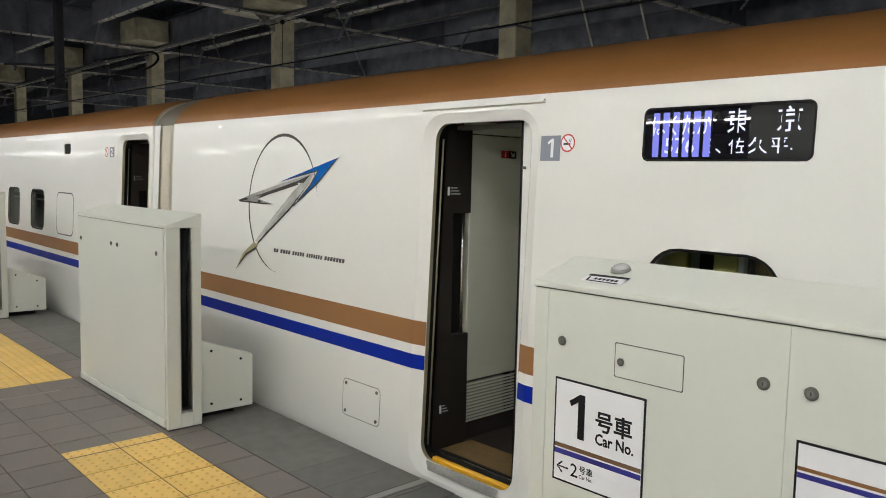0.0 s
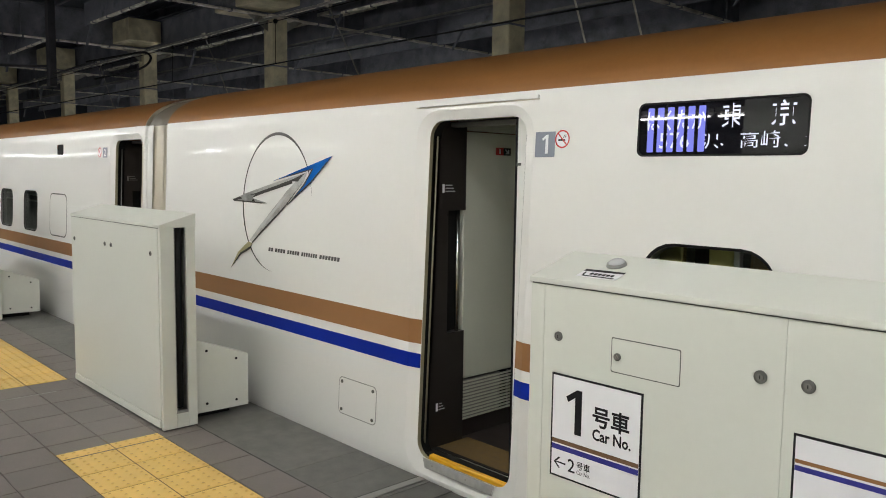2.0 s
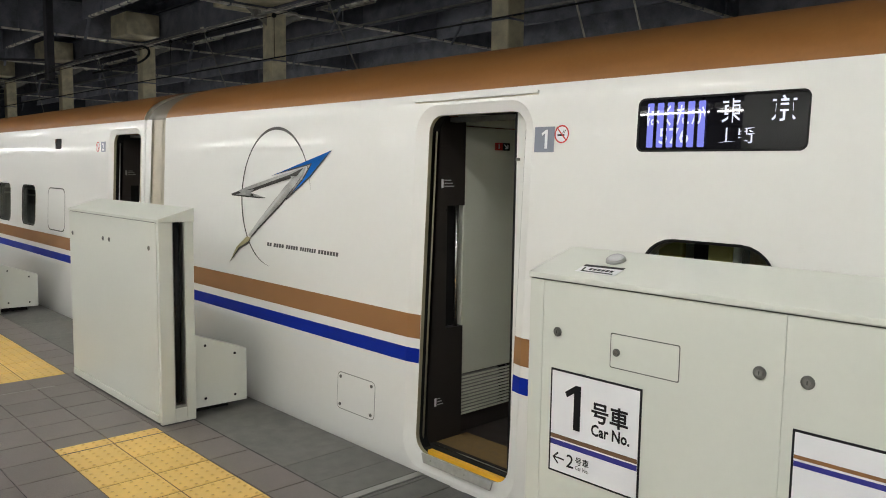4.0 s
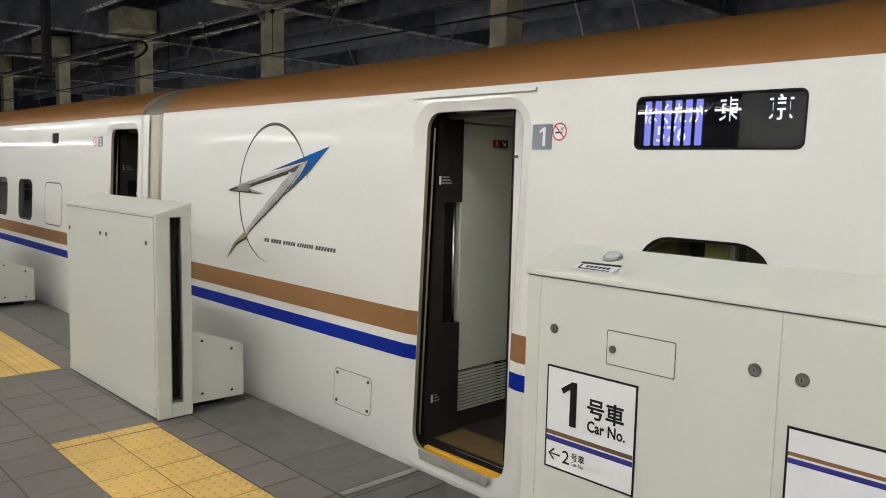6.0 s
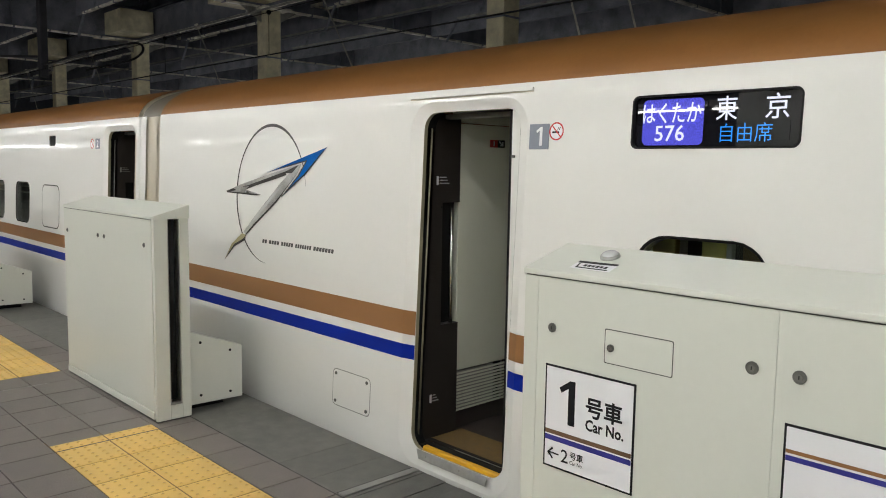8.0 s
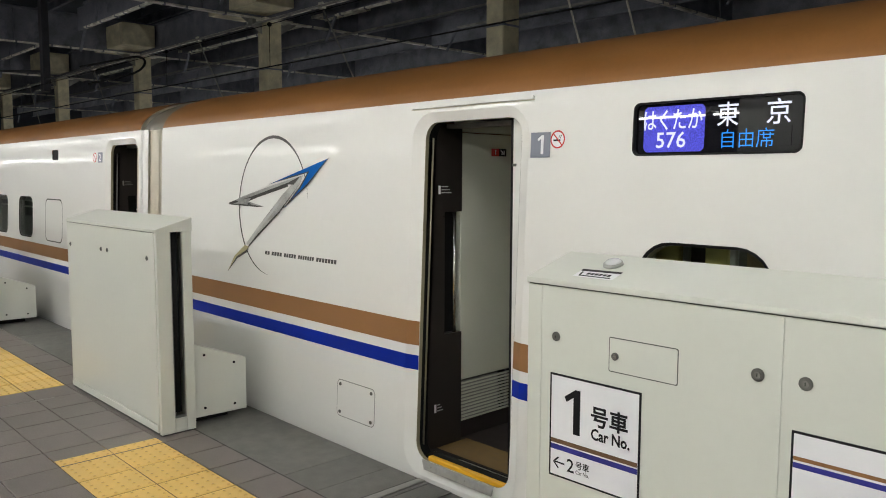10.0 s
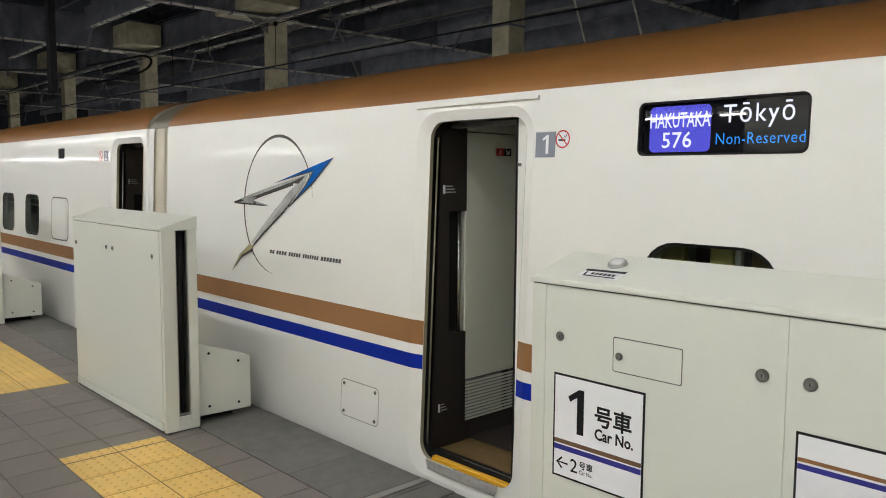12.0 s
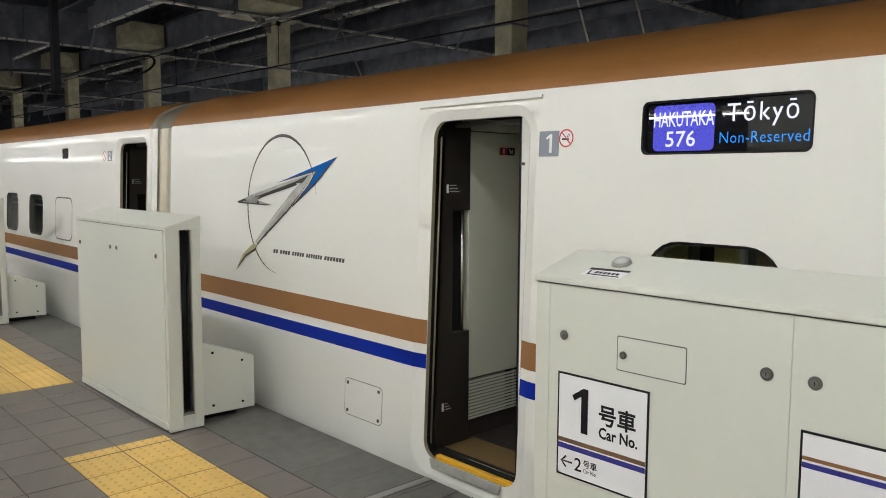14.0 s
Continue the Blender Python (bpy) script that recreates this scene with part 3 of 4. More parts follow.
    part("leaf_latch", box(x1 - 0.098, x1 - 0.075, 1.286, 1.2925, 1.683, 1.697), DARKSTEEL, leaf)
    part("door_gear", rod((x0 + 0.16, 1.62, 1.925), (x1 - 0.02, 1.62, 1.925), 0.012, 8), RUBBER, car, "black door gear rod")
    part("door_gear_block", box(x0 + 0.30, x0 + 0.36, 1.59, 1.65, 1.915, 1.955, 0.006), RUBBER, car)
    part("threshold", box(x0 + 0.09, x1 - 0.03, 1.178, 1.215, z0 - 0.012, z0 + 0.022, 0.006), YELLOW, car, "yellow painted threshold strip")
    part("inner_sill", box(x0 + 0.0, x1, 1.215, 1.335, z0 - 0.03, z0 + 0.006), RUBBER, car)
    part("sill_rail", box(x0 + 0.02, x1, 1.286, 1.294, z0, z0 + 0.011), CHROME, car, "thin steel door rail")
    part("sill_plate", flat([(x0 + 0.1, 0.018), (x1 - 0.09, 0.018), (x1 - 0.075, 0.07), (x0 + 0.082, 0.07)], on_skin, 0.001, 0.006), SILL, car, "steel step plate under the doorway")
    for i in (0.16, 0.42):
        part("plate_screw", rod(on_skin(x0 + i, 0.045, 0.006), on_skin(x0 + i, 0.045, 0.01), 0.005, 8), DULL, car)
    for z in (1.56, 0.30):
        # same white label on both cars, coloured dull on the dimmer second one
        part("notice_label", box(xj, xj + 0.0015, 1.322 + 0.03 * (z > 1), 1.338 + 0.03 * (z > 1), z - 0.028, z + 0.02), SIGNW if sign else DULL, car, "small white notice label")
        for i in range(3):
            part("notice_line", box(xj, xj + 0.0015, 1.345 + 0.03 * (z > 1), 1.392 + 0.06 * (z > 1) - 0.012 * i, z - 0.022 + 0.017 * i, z - 0.017 + 0.017 * i), LENS if sign else DULL, car)
    if sign:
        part("exit_label", box(xj - 0.012, xj - 0.009, 1.80, 1.865, 1.755, 1.80), RED, car, "red emergency cock label")
        part("exit_label", box(xj - 0.012, xj - 0.009, 1.866, 1.93, 1.755, 1.80), BLACK, car, "black emergency arrow label")
        part("exit_mark", box(xj - 0.009, xj - 0.008, 1.828, 1.838, 1.763, 1.792), SIGNW, car)
        part("exit_mark", box(xj - 0.009, xj - 0.008, 1.885, 1.915, 1.764, 1.772), SIGNW, car)
        part("exit_mark", prism_x([(1.876, 1.788), (1.882, 1.794), (1.914, 1.77), (1.908, 1.764)], xj - 0.009, xj - 0.0078), SIGNW, car)
        part("exit_mark", box(xj - 0.009, xj - 0.008, 1.907, 1.915, 1.764, 1.79), SIGNW, car)
    return outer


def window(car, x0, x1, z0, z1, r):
    w = rounded(x0, x1, z0, z1, r)
    i = rounded(x0 + 0.012, x1 - 0.012, z0 + 0.012, z1 - 0.012, r - 0.01)
    f = part("window", ribbon(w, i, on_skin, 0.001, -0.006), RUBBER, car, "tinted carriage window with a black rubber edge", True)
    part("window_reveal", ribbon(i, i, on_skin, -0.006, -0.06), DULL, f, "", True)
    g = part("window_pane", flat(i, on_skin, -0.02, 0.005), GLASS, f)
    g.visible_shadow = False
    return w


def hatch(car, x0, x1, z0, z1, r, screws=True):
    """A flush access cover with a dark joint round it."""
    o = rounded(x0, x1, z0, z1, r)
    e = 0.006 if screws else 0.013
    i = rounded(x0 + e, x1 - e, z0 + e, z1 - e, r - 0.004)
    h = part("hatch", ribbon(o, i, on_skin, 0.0008, 0.0008), DULL if screws else GATE_LINE, car, "flush access hatch with a dark joint")
    part("hatch_cover", flat(i, on_skin, 0.0004, 0.0016), WHITE, h)
    if screws:
        for x in (x0 + 0.035, x1 - 0.035):
            for z in (z0 + 0.03, z1 - 0.03):
                part("hatch_screw", rod(on_skin(x, z, 0.001), on_skin(x, z, 0.006), 0.011, 10), DARKSTEEL, h)
                part("screw_head", rod(on_skin(x + 0.002, z + 0.001, 0.005), on_skin(x + 0.002, z + 0.001, 0.0075), 0.0065, 8), LOCKCORE, h)


car_1 = thing("train_car", 2.0, 2.84, -1.0, "white high-speed train car with copper roof and blue stripe, door open", "train car", "train cars")
DISP = (2.083, 2.792, 1.720, 1.942)
dw = (0.752, 1.447)
door_hole = rounded(dw[0] - 0.085, dw[1] + 0.062, 0.06 - 0.085, 1.925 + 0.052, 0.15)
side_window = rounded(2.135, 2.72, 0.86, 1.366, 0.15)
car_shell(car_1, -2.6, 9.0, [door_hole, rounded(DISP[0], DISP[1], DISP[2], DISP[3], 0.03), side_window])
entrance(car_1, *dw, sign=True)
window(car_1, 2.135, 2.72, 0.86, 1.366, 0.15)
for xa, xb in ((2.125, 2.237), (2.356, 2.46)):
    part("seat_curtain", box(xa, xb, 1.36, 1.4, 0.7, 1.45, 0.006), CURTAIN, car_1, "olive curtain behind the window")
part("curtain_strap", box(2.462, 2.49, 1.365, 1.395, 0.7, 1.45, 0.004), DULL, car_1, "grey strip beside the curtain")
part("cabin_seat", box(2.495, 2.75, 1.42, 1.7, 0.5, 1.36, 0.03), MATF, car_1, "brown seat back behind the window")
part("cabin_wall", box(2.0, 9, 1.9, 1.95, 0.0, 1.95), JAMB, car_1)
for xa, xb in ((-2.6, dw[0] - 0.086), (dw[1] + 0.063, 9.0)):
    stripe(car_1, "copper_stripe", xa, xb, 0.69, 0.826, COPPER)
    stripe(car_1, "blue_stripe", xa, xb, 0.552, 0.634, BLUE)
hatch(car_1, 0.02, 0.40, 0.135, 0.37, 0.035)
part("drip_rail", flat(rounded(0.655, 1.535, 2.0, 2.016, 0.007), on_skin, -0.002, 0.014), WHITE, car_1, "white drip rail over the door")
# beige line that paints the shade below the drip rail
part("drip_rail_shade", flat([(0.655, 1.994), (1.535, 1.994), (1.535, 1.999), (0.655, 1.999)], on_skin, 0.0, 0.004), GAP, car_1)

def surround_stripe(car, name, x0, x1, o0, o1, z0, z1, m):
    """The stripe carried on over the bevelled door surround."""
    bm = bmesh.new()
    v = [bm.verts.new(on_skin(x, z, o)) for x, z, o in ((x0, z0, o0), (x1, z0, o1), (x1, z1, o1), (x0, z1, o0))]
    bm.faces.new(v)
    part(name, bm, m, car)


for c, (a, b) in ((car_1, dw),):
    for nm, z0, z1, m in (("copper_stripe", 0.69, 0.826, COPPER), ("blue_stripe", 0.552, 0.634, BLUE)):
        surround_stripe(c, nm, a - 0.0862, a - 0.0005, 0.0018, -0.0195, z0, z1, m)
        surround_stripe(c, nm, b + 0.0005, b + 0.0632, -0.0195, 0.0018, z0, z1, m)

# emblem: a thin ring crossed by a swept arrow, as plain shapes
emb = part("emblem", flat([(-0.13, 1.744), (-0.837, 1.574), (-0.348, 1.656), (-0.437, 1.555), (-0.639, 1.414), (-0.357, 1.571)], on_skin, 0.003, 0.0015), EMB_B, car_1, "blue and silver swept arrow emblem")
part("emblem_wing", flat([(-1.408, 1.428), (-1.197, 1.483), (-0.777, 1.57), (-0.414, 1.637), (-0.493, 1.6), (-0.59, 1.584), (-1.067, 1.482), (-1.122, 1.448), (-0.907, 1.417), (-1.0, 1.415)], on_skin, 0.003, 0.0015), EMB_S, emb)
part("emblem_shade", flat([(-1.122, 1.448), (-1.059, 1.482), (-0.604, 1.584), (-0.589, 1.561), (-0.987, 1.48)], on_skin, 0.003, 0.0017), EMB_D, emb)
part("emblem_tail", flat([(-0.414, 1.637), (-0.451, 1.578), (-0.696, 1.381), (-0.991, 1.196), (-1.101, 1.12), (-1.134, 1.142), (-0.994, 1.257), (-0.658, 1.506), (-0.534, 1.584)], on_skin, 0.003, 0.0019), EMB_S, emb)
part("emblem_rib", flat([(-0.46, 1.572), (-0.70, 1.376), (-1.0, 1.187), (-1.101, 1.12), (-1.12, 1.1), (-1.095, 1.135), (-0.98, 1.215), (-0.69, 1.396)], on_skin, 0.003, 0.0022), EMB_D, emb)
part("emblem_tip", flat([(-1.101, 1.12), (-1.132, 1.08), (-1.264, 1.028), (-1.406, 0.914), (-1.307, 1.038), (-1.158, 1.128)], on_skin, 0.003, 0.0019), EMB_G, emb)
part("emblem_rib", flat([(-1.11, 1.105), (-1.132, 1.075), (-1.264, 1.024), (-1.406, 0.914), (-1.27, 1.038), (-1.14, 1.09)], on_skin, 0.003, 0.0023), EMB_D, emb)
part("emblem_rib", flat([(-1.408, 1.430), (-1.39, 1.418), (-1.0, 1.411), (-0.907, 1.416), (-1.0, 1.421), (-1.36, 1.427)], on_skin, 0.003, 0.0022), EMB_D, emb)
part("emblem_rib", flat([(-1.408, 1.430), (-1.35, 1.425), (-1.26, 1.44), (-1.30, 1.453)], on_skin, 0.003, 0.0021), EMB_D, emb)
part("emblem_gleam", flat([(-0.62, 1.50), (-0.84, 1.335), (-1.07, 1.175), (-1.125, 1.14), (-0.99, 1.255), (-0.74, 1.435)], on_skin, 0.003, 0.002), LENS, emb)
part("emblem_rib", flat([(-0.44, 1.632), (-0.59, 1.588), (-1.06, 1.486), (-1.19, 1.462), (-1.08, 1.474), (-0.585, 1.575), (-0.52, 1.575)], on_skin, 0.003, 0.0025), EMB_D, emb)
part("emblem_rib", flat([(-0.13, 1.744), (-0.357, 1.571), (-0.639, 1.414), (-0.646, 1.418), (-0.37, 1.576), (-0.2, 1.7)], on_skin, 0.003, 0.0026), EMB_D, emb)
part("emblem_rib", flat([(-0.639, 1.414), (-0.437, 1.555), (-0.348, 1.656), (-0.362, 1.653), (-0.449, 1.56)], on_skin, 0.003, 0.0027), EMB_D, emb)
part("emblem_rib", flat([(-0.837, 1.574), (-0.348, 1.656), (-0.348, 1.663), (-0.56, 1.628)], on_skin, 0.003, 0.0028), EMB_D, emb)
bm = bmesh.new()
N = 64
ring = []
for i in range(N + 1):
    a = radians(8 + 258 * i / N)
    w = 0.0035 + 0.007 * max(0.0, math.cos(a - radians(88))) ** 3 + 0.004 * max(0.0, math.cos(a - radians(190))) ** 2
    w *= min(1.0, 8 * (1 - i / N) + 0.2, 8 * i / N + 0.2)
    ring.append([bm.verts.new(on_skin(-0.80 + (0.45 + s * w) * math.cos(a), 1.42 + (0.481 + s * w) * math.sin(a), 0.002)) for s in (-1, 1)])
for a, b in zip(ring, ring[1:]):
    bm.faces.new((a[0], b[0], b[1], a[1]))
part("emblem_ring", bm, EMB_D, emb)
# company line under the emblem as plain bars
xs = -0.878
for n, w in ((2, 0.033), (4, 0.034), (5, 0.0305), (7, 0.0272), (7, 0.0325)):
    for k in range(n):
        q = [(xs, 1.081), (xs + w - 0.008, 1.081), (xs + w - 0.003, 1.107), (xs + 0.005, 1.107)]
        part("letter_bar", flat(q, on_skin, 0.0005, 0.001), LETTER, emb, "small dark grey bar")
        xs += w
    xs += 0.022

plate = part("car_number_plate", flat([(1.525, 1.722), (1.642, 1.722), (1.642, 1.84), (1.525, 1.84)], on_skin, 0.0005, 0.002), GREYBLUE, car_1, "grey car number plate")
part("plate_digit", flat(figure_one(1.566, 1.738, 0.037, 0.088), on_skin, 0.0026, 0.0008), SIGNW, plate)
ring = rounded(1.643, 1.727, 1.762, 1.846, 0.0419, 8)
hole = rounded(1.650, 1.720, 1.769, 1.839, 0.0349, 8)
ns = part("no_smoking_sign", ribbon(ring, hole, on_skin, 0.0025, 0.0025), RED, car_1, "round red-ringed no smoking sign")
part("sign_disc", flat(ring, on_skin, 0.0003, 0.001), SIGNW, ns)
part("sign_bar", flat([(1.659, 1.827), (1.663, 1.831), (1.711, 1.781), (1.707, 1.777)], on_skin, 0.002, 0.001), RED, ns)
for u in (0.0, 0.009):
    part("sign_smoke", flat([(1.688 + u, 1.808), (1.691 + u, 1.808), (1.699 + u, 1.824), (1.696 + u, 1.824)], on_skin, 0.0013, 0.0005), BLACK, ns)
part("sign_cigarette", flat([(1.66, 1.796), (1.70, 1.796), (1.70, 1.804), (1.66, 1.804)], on_skin, 0.0013, 0.0005), BLACK, ns)

# second car
car_2 = thing("train_car", -15.0, 2.84, -1.0, "white high-speed train car with copper roof, windows and open door", "train car", "train cars")
d2 = (-3.83, -3.165)
wins = [(-6.82 - 1.06 * k, -6.26 - 1.06 * k) for k in range(16)]
car_shell(car_2, -28.0, -3.08, [rounded(d2[0] - 0.085, d2[1] + 0.062, 0.06 - 0.085, 1.925 + 0.052, 0.15), rounded(-5.54, -5.32, 1.80, 1.915, 0.02)] + [rounded(a, b, 0.88, 1.375, 0.1) for a, b in wins])
entrance(car_2, *d2)
for a, b in wins:
    window(car_2, a, b, 0.88, 1.375, 0.1)
part("cabin_wall", box(-28, -4.6, 2.2, 2.25, 0.0, 1.95), FLANGE_DIM, car_2)
part("luggage_rack", box(-28, -4.6, 1.6, 1.95, 1.27, 1.285), PANEL, car_2, "pale luggage rack behind the windows")
part("rack_rail", rod((-28, 1.6, 1.2), (-4.6, 1.6, 1.2), 0.012, 6), PANEL, car_2)
hatch(car_2, -5.78, -5.18, 0.875, 1.365, 0.09, False)
part("seat_display", flat(rounded(-5.54, -5.32, 1.80, 1.915, 0.02), on_skin, -0.02, 0.01), RUBBER, car_2, "small dark seat display")
part("car_number_plate", flat([(-4.11, 1.76), (-3.99, 1.76), (-3.99, 1.86), (-4.11, 1.86)], on_skin, 0.0005, 0.002), GREYBLUE, car_2, "grey car number plate")
words("plate_digit", "2", 0.1, -4.075, 1.775, on_skin, SIGNW, bpy.data.objects["car_number_plate.001"], 0.0035, 0.002, width=0.05)
ring = rounded(-4.245, -4.145, 1.762, 1.862, 0.0499, 8)
hole = rounded(-4.235, -4.155, 1.772, 1.852, 0.0399, 8)
ns2 = part("no_smoking_sign", ribbon(ring, hole, on_skin, 0.0025, 0.0025), RED, car_2, "round red-ringed no smoking sign")
part("sign_disc", flat(ring, on_skin, 0.0003, 0.001), SIGNW, ns2)
part("sign_bar", flat([(-4.228, 1.84), (-4.22, 1.848), (-4.162, 1.786), (-4.17, 1.778)], on_skin, 0.002, 0.001), RED, ns2)
for xa, xb in ((-28.0, d2[0] - 0.086), (d2[1] + 0.063, -3.08)):
    stripe(car_2, "copper_stripe", xa, xb, 0.69, 0.826 if xb > -4 else 0.84, COPPER)
    stripe(car_2, "blue_stripe", xa, xb, 0.552, 0.634, BLUE)

# cover between the cars
cover = thing("gangway_cover", -2.84, 2.84, -1.0, "beige ribbed cover over the gap between train cars", "gangway cover")
half = [(skin_y(-0.15) + 0.02, -0.15), (skin_y(1.96) + 0.02, 1.96)] + [(y + 0.02, z - 0.012) for y, z in smooth_line(ROOFLINE, 4)]
line = half + [(5.68 - y, z) for y, z in half[-2::-1]]
part("cover_band", sheet_x(half[:4], [-3.035, -2.71]), GAP, cover, "beige cover band", True)
part("cover_return", sheet_x([(y + 0.008, z) for y, z in half[:4]], [-2.9, -2.6]), GAP, cover, "shaded beige return of the cover", True)
part("cover_top", sheet_x(line[3:], [-3.035, -2.648]), HOOD, cover, "grey-brown cover over the roof gap", True)
outer = [(y - 0.016, z + 0.004) for y, z in half[:4]]
part("cover_hood", sheet_x(outer, [-3.02, -2.9]), WHITE, cover, "white end hood", True)
part("cover_fold", sheet_x([(y + 0.05, z - 0.04) for y, z in line], [-3.085, -2.595]), RUBBER, cover, "black inner fold", True)

# ---- platform screen gates ----
LID_BACK = 0.56


def gate_unit(x0, x1, panels, locks, group="platform gate cabinets"):
    """Cream gate cabinet: carcass, front panels, sloping lid, slotted end and the low box at its back."""
    g = thing("platform_gate", (x0 + x1) / 2, 0.44, 0.0, "cream painted steel platform gate cabinet with sloping lid", "platform gate", group)
    part("carcass", box(x0 + 0.004, x1 - 0.3, GATE_Y + 0.012, LID_BACK - 0.006, 0.0, 1.284), GATE, g)
    part("lid", prism_x([(GATE_Y - 0.006, 1.284), (GATE_Y - 0.006, 1.303), (LID_BACK, 1.372), (LID_BACK, 1.284)], x0 - 0.004, x1 + 0.004, bevel=0.003), GATE, g, "sloping cream lid")
    part("lid_joint", box(x0 + 0.002, x1 - 0.02, GATE_Y + 0.004, GATE_Y + 0.013, 1.278, 1.286), GATE_LINE, g)
    for a, b in panels:
        part("front_panel", box(a + 0.0003, b - 0.0003, GATE_Y, GATE_Y + 0.014, 0.07, 1.2795, 0.0012), GATE, g)
    part("baseboard", box(x0, x1 - 0.045, GATE_Y - 0.005, GATE_Y + 0.012, 0.018, 0.064, 0.002), GATE, g)
    # dark strip stands in for the shaded gap under the cabinet
    part("foot_gap_shade", box(x0 + 0.01, x1 - 0.01, GATE_Y + 0.004, LID_BACK - 0.006, -0.004, 0.017), GATE_LINE, g)
    part("plinth_joint", box(x0 + 0.002, x1 - 0.045, GATE_Y + 0.008, GATE_Y + 0.0118, 0.06, 0.075), GATE_LINE, g)
    for x, z in locks:
        big = 1.15 if x > 3 else 1.0
        k = part("lock", rod((x, GATE_Y - 0.003, z), (x, GATE_Y + 0.003, z), 0.0155 * big, 18), DARKSTEEL, g, "round dark steel lock")
        part("lock_core", rod((x, GATE_Y - 0.006, z), (x, GATE_Y - 0.002, z), 0.0085 * big, 12), LOCKCORE, k, "bright steel lock core")
        part("key_slot", box(x - 0.0012, x + 0.0012, GATE_Y - 0.0066, GATE_Y - 0.005, z - 0.005, z + 0.005), RUBBER, k)
    # slotted end
    for a, b, z0, z1 in ((GATE_Y, 0.417, 0.01, 1.296), (0.496, LID_BACK - 0.004, 0.01, 1.32), (0.417, 0.496, 0.01, 0.1)):
        part("end_panel", box(x1 - 0.03, x1, a, b, z0, min(z1, 1.286), 0.003), GATE, g)
    part("slot_frame", box(x1 - 0.02, x1 - 0.006, 0.417, 0.424, 0.1, 1.284), DULL, g)
    part("slot_frame", box(x1 - 0.02, x1 - 0.006, 0.489, 0.496, 0.1, 1.284), DULL, g)
    part("slot_frame", box(x1 - 0.02, x1 - 0.006, 0.424, 0.489, 0.1, 0.118), DULL, g)
    # black plate at the back puts the deep slot's shade in as colour
    part("slot", box(x1 - 0.295, x1 - 0.285, 0.35, 0.54, 0.0, 1.284), RUBBER, g, "black plate deep in the slot for its shade")
    part("slot_buffer", rod((x1 - 0.05, 0.4565, 0.13), (x1 - 0.05, 0.4565, 1.28), 0.026, 12), RUBBER, g, "black rubber buffer in the slot", True)
    part("back_panel", box(x1 - 0.3, x1 - 0.031, LID_BACK - 0.018, LID_BACK - 0.006, 0.0, 1.284), GATE, g)
    # black inside face, keeps the slot cavity dark
    part("slot_black_lining", box(x1 - 0.3, x1 - 0.031, GATE_Y + 0.015, GATE_Y + 0.022, 0.0, 1.284), RUBBER, g)
    # low box towards the train
    xb = x1 - 0.06
    lb = part("drive_box", prism_x([(LID_BACK, 0.055), (0.952, 0.05), (0.952, 0.405), (LID_BACK, 0.549)], xb - 0.12, xb, bevel=0.004), GATE, g, "low cream drive box with a sloping top")
    # hidden lower run, added to block light from the slab behind
    part("box_extension", prism_x([(LID_BACK, 0.06), (0.93, 0.06), (0.93, 0.33), (LID_BACK, 0.45)], x0 + 0.12, xb - 0.121), GATE, lb)
    # black block under the box, its colour filling the gap's shade
    part("box_gap_block", box(xb - 0.28, xb - 0.1, LID_BACK + 0.02, 0.86, -0.002, 0.05), RUBBER, lb)
    for y, z in ((0.65, 0.464), (0.862, 0.384), (0.65, 0.11), (0.862, 0.10)):
        part("box_screw", rod((xb - 0.002, y, z), (xb + 0.003, y, z), 0.009, 10), RUBBER, lb)
    return g


KZ = 1.117
gate_unit(-2.309, -0.691, [(-2.309, -0.73)], [(-2.239, KZ), (-1.615, KZ + 0.005), (-1.50, KZ + 0.005), (-0.836, KZ)])
gate_unit(-6.97, -5.352, [(-6.97, -5.39)], [(-6.9, KZ), (-6.276, KZ), (-6.16, KZ), (-5.5, KZ)])
gate_unit(-11.6, -10.0, [(-11.6, -10.04)], [(-11.5, KZ), (-10.1, KZ)])
rg = gate_unit(2.273, 5.8, [(2.273, 2.331), (2.331, 3.122), (3.122, 3.95), (3.95, 5.75)], [(2.393, KZ), (3.059, KZ), (3.182, KZ)])

# small key flap on the nearest cabinet
o = rounded(2.596, 2.83, 1.04, 1.148, 0.006, 3)
i = rounded(2.5992, 2.8268, 1.0432, 1.1448, 0.005, 3)
fl = part("key_flap", ribbon(o, i, on_gate, 0.0008, 0.0008), GATE_LINE, rg, "small flush key flap")
part("flap_cover", flat(i, on_gate, 0.0002, 0.0016), GATE, fl)
k = part("flap_lock", rod((2.62, GATE_Y - 0.006, 1.09), (2.62, GATE_Y, 1.09), 0.012, 14), DARKSTEEL, fl)
part("flap_lock_core", rod((2.62, GATE_Y - 0.009, 1.09), (2.62, GATE_Y - 0.005, 1.09), 0.0085, 12), CHROME, fl)


def gate_sign(x0, x1, z0, z1, name="car_number_sign", label=""):
    s = part(name, flat([(x0, z0), (x1, z0), (x1, z1), (x0, z1)], on_gate, 0.0, 0.0025), BLACK, rg, label)
    b = 0.0065
    part("sign_face", flat([(x0 + b, z0 + b), (x1 - b, z0 + b), (x1 - b, z1 - b), (x0 + b, z1 - b)], on_gate, 0.0024, 0.001), SIGNW, s)
    return s


s1 = gate_sign(2.373, 2.714, 0.652, 0.996, label="white car number sign with black border")
part("sign_stripe", flat([(2.380, 0.766), (2.707, 0.766), (2.707, 0.780), (2.380, 0.780)], on_gate, 0.0034, 0.0006), SIGNBROWN, s1)
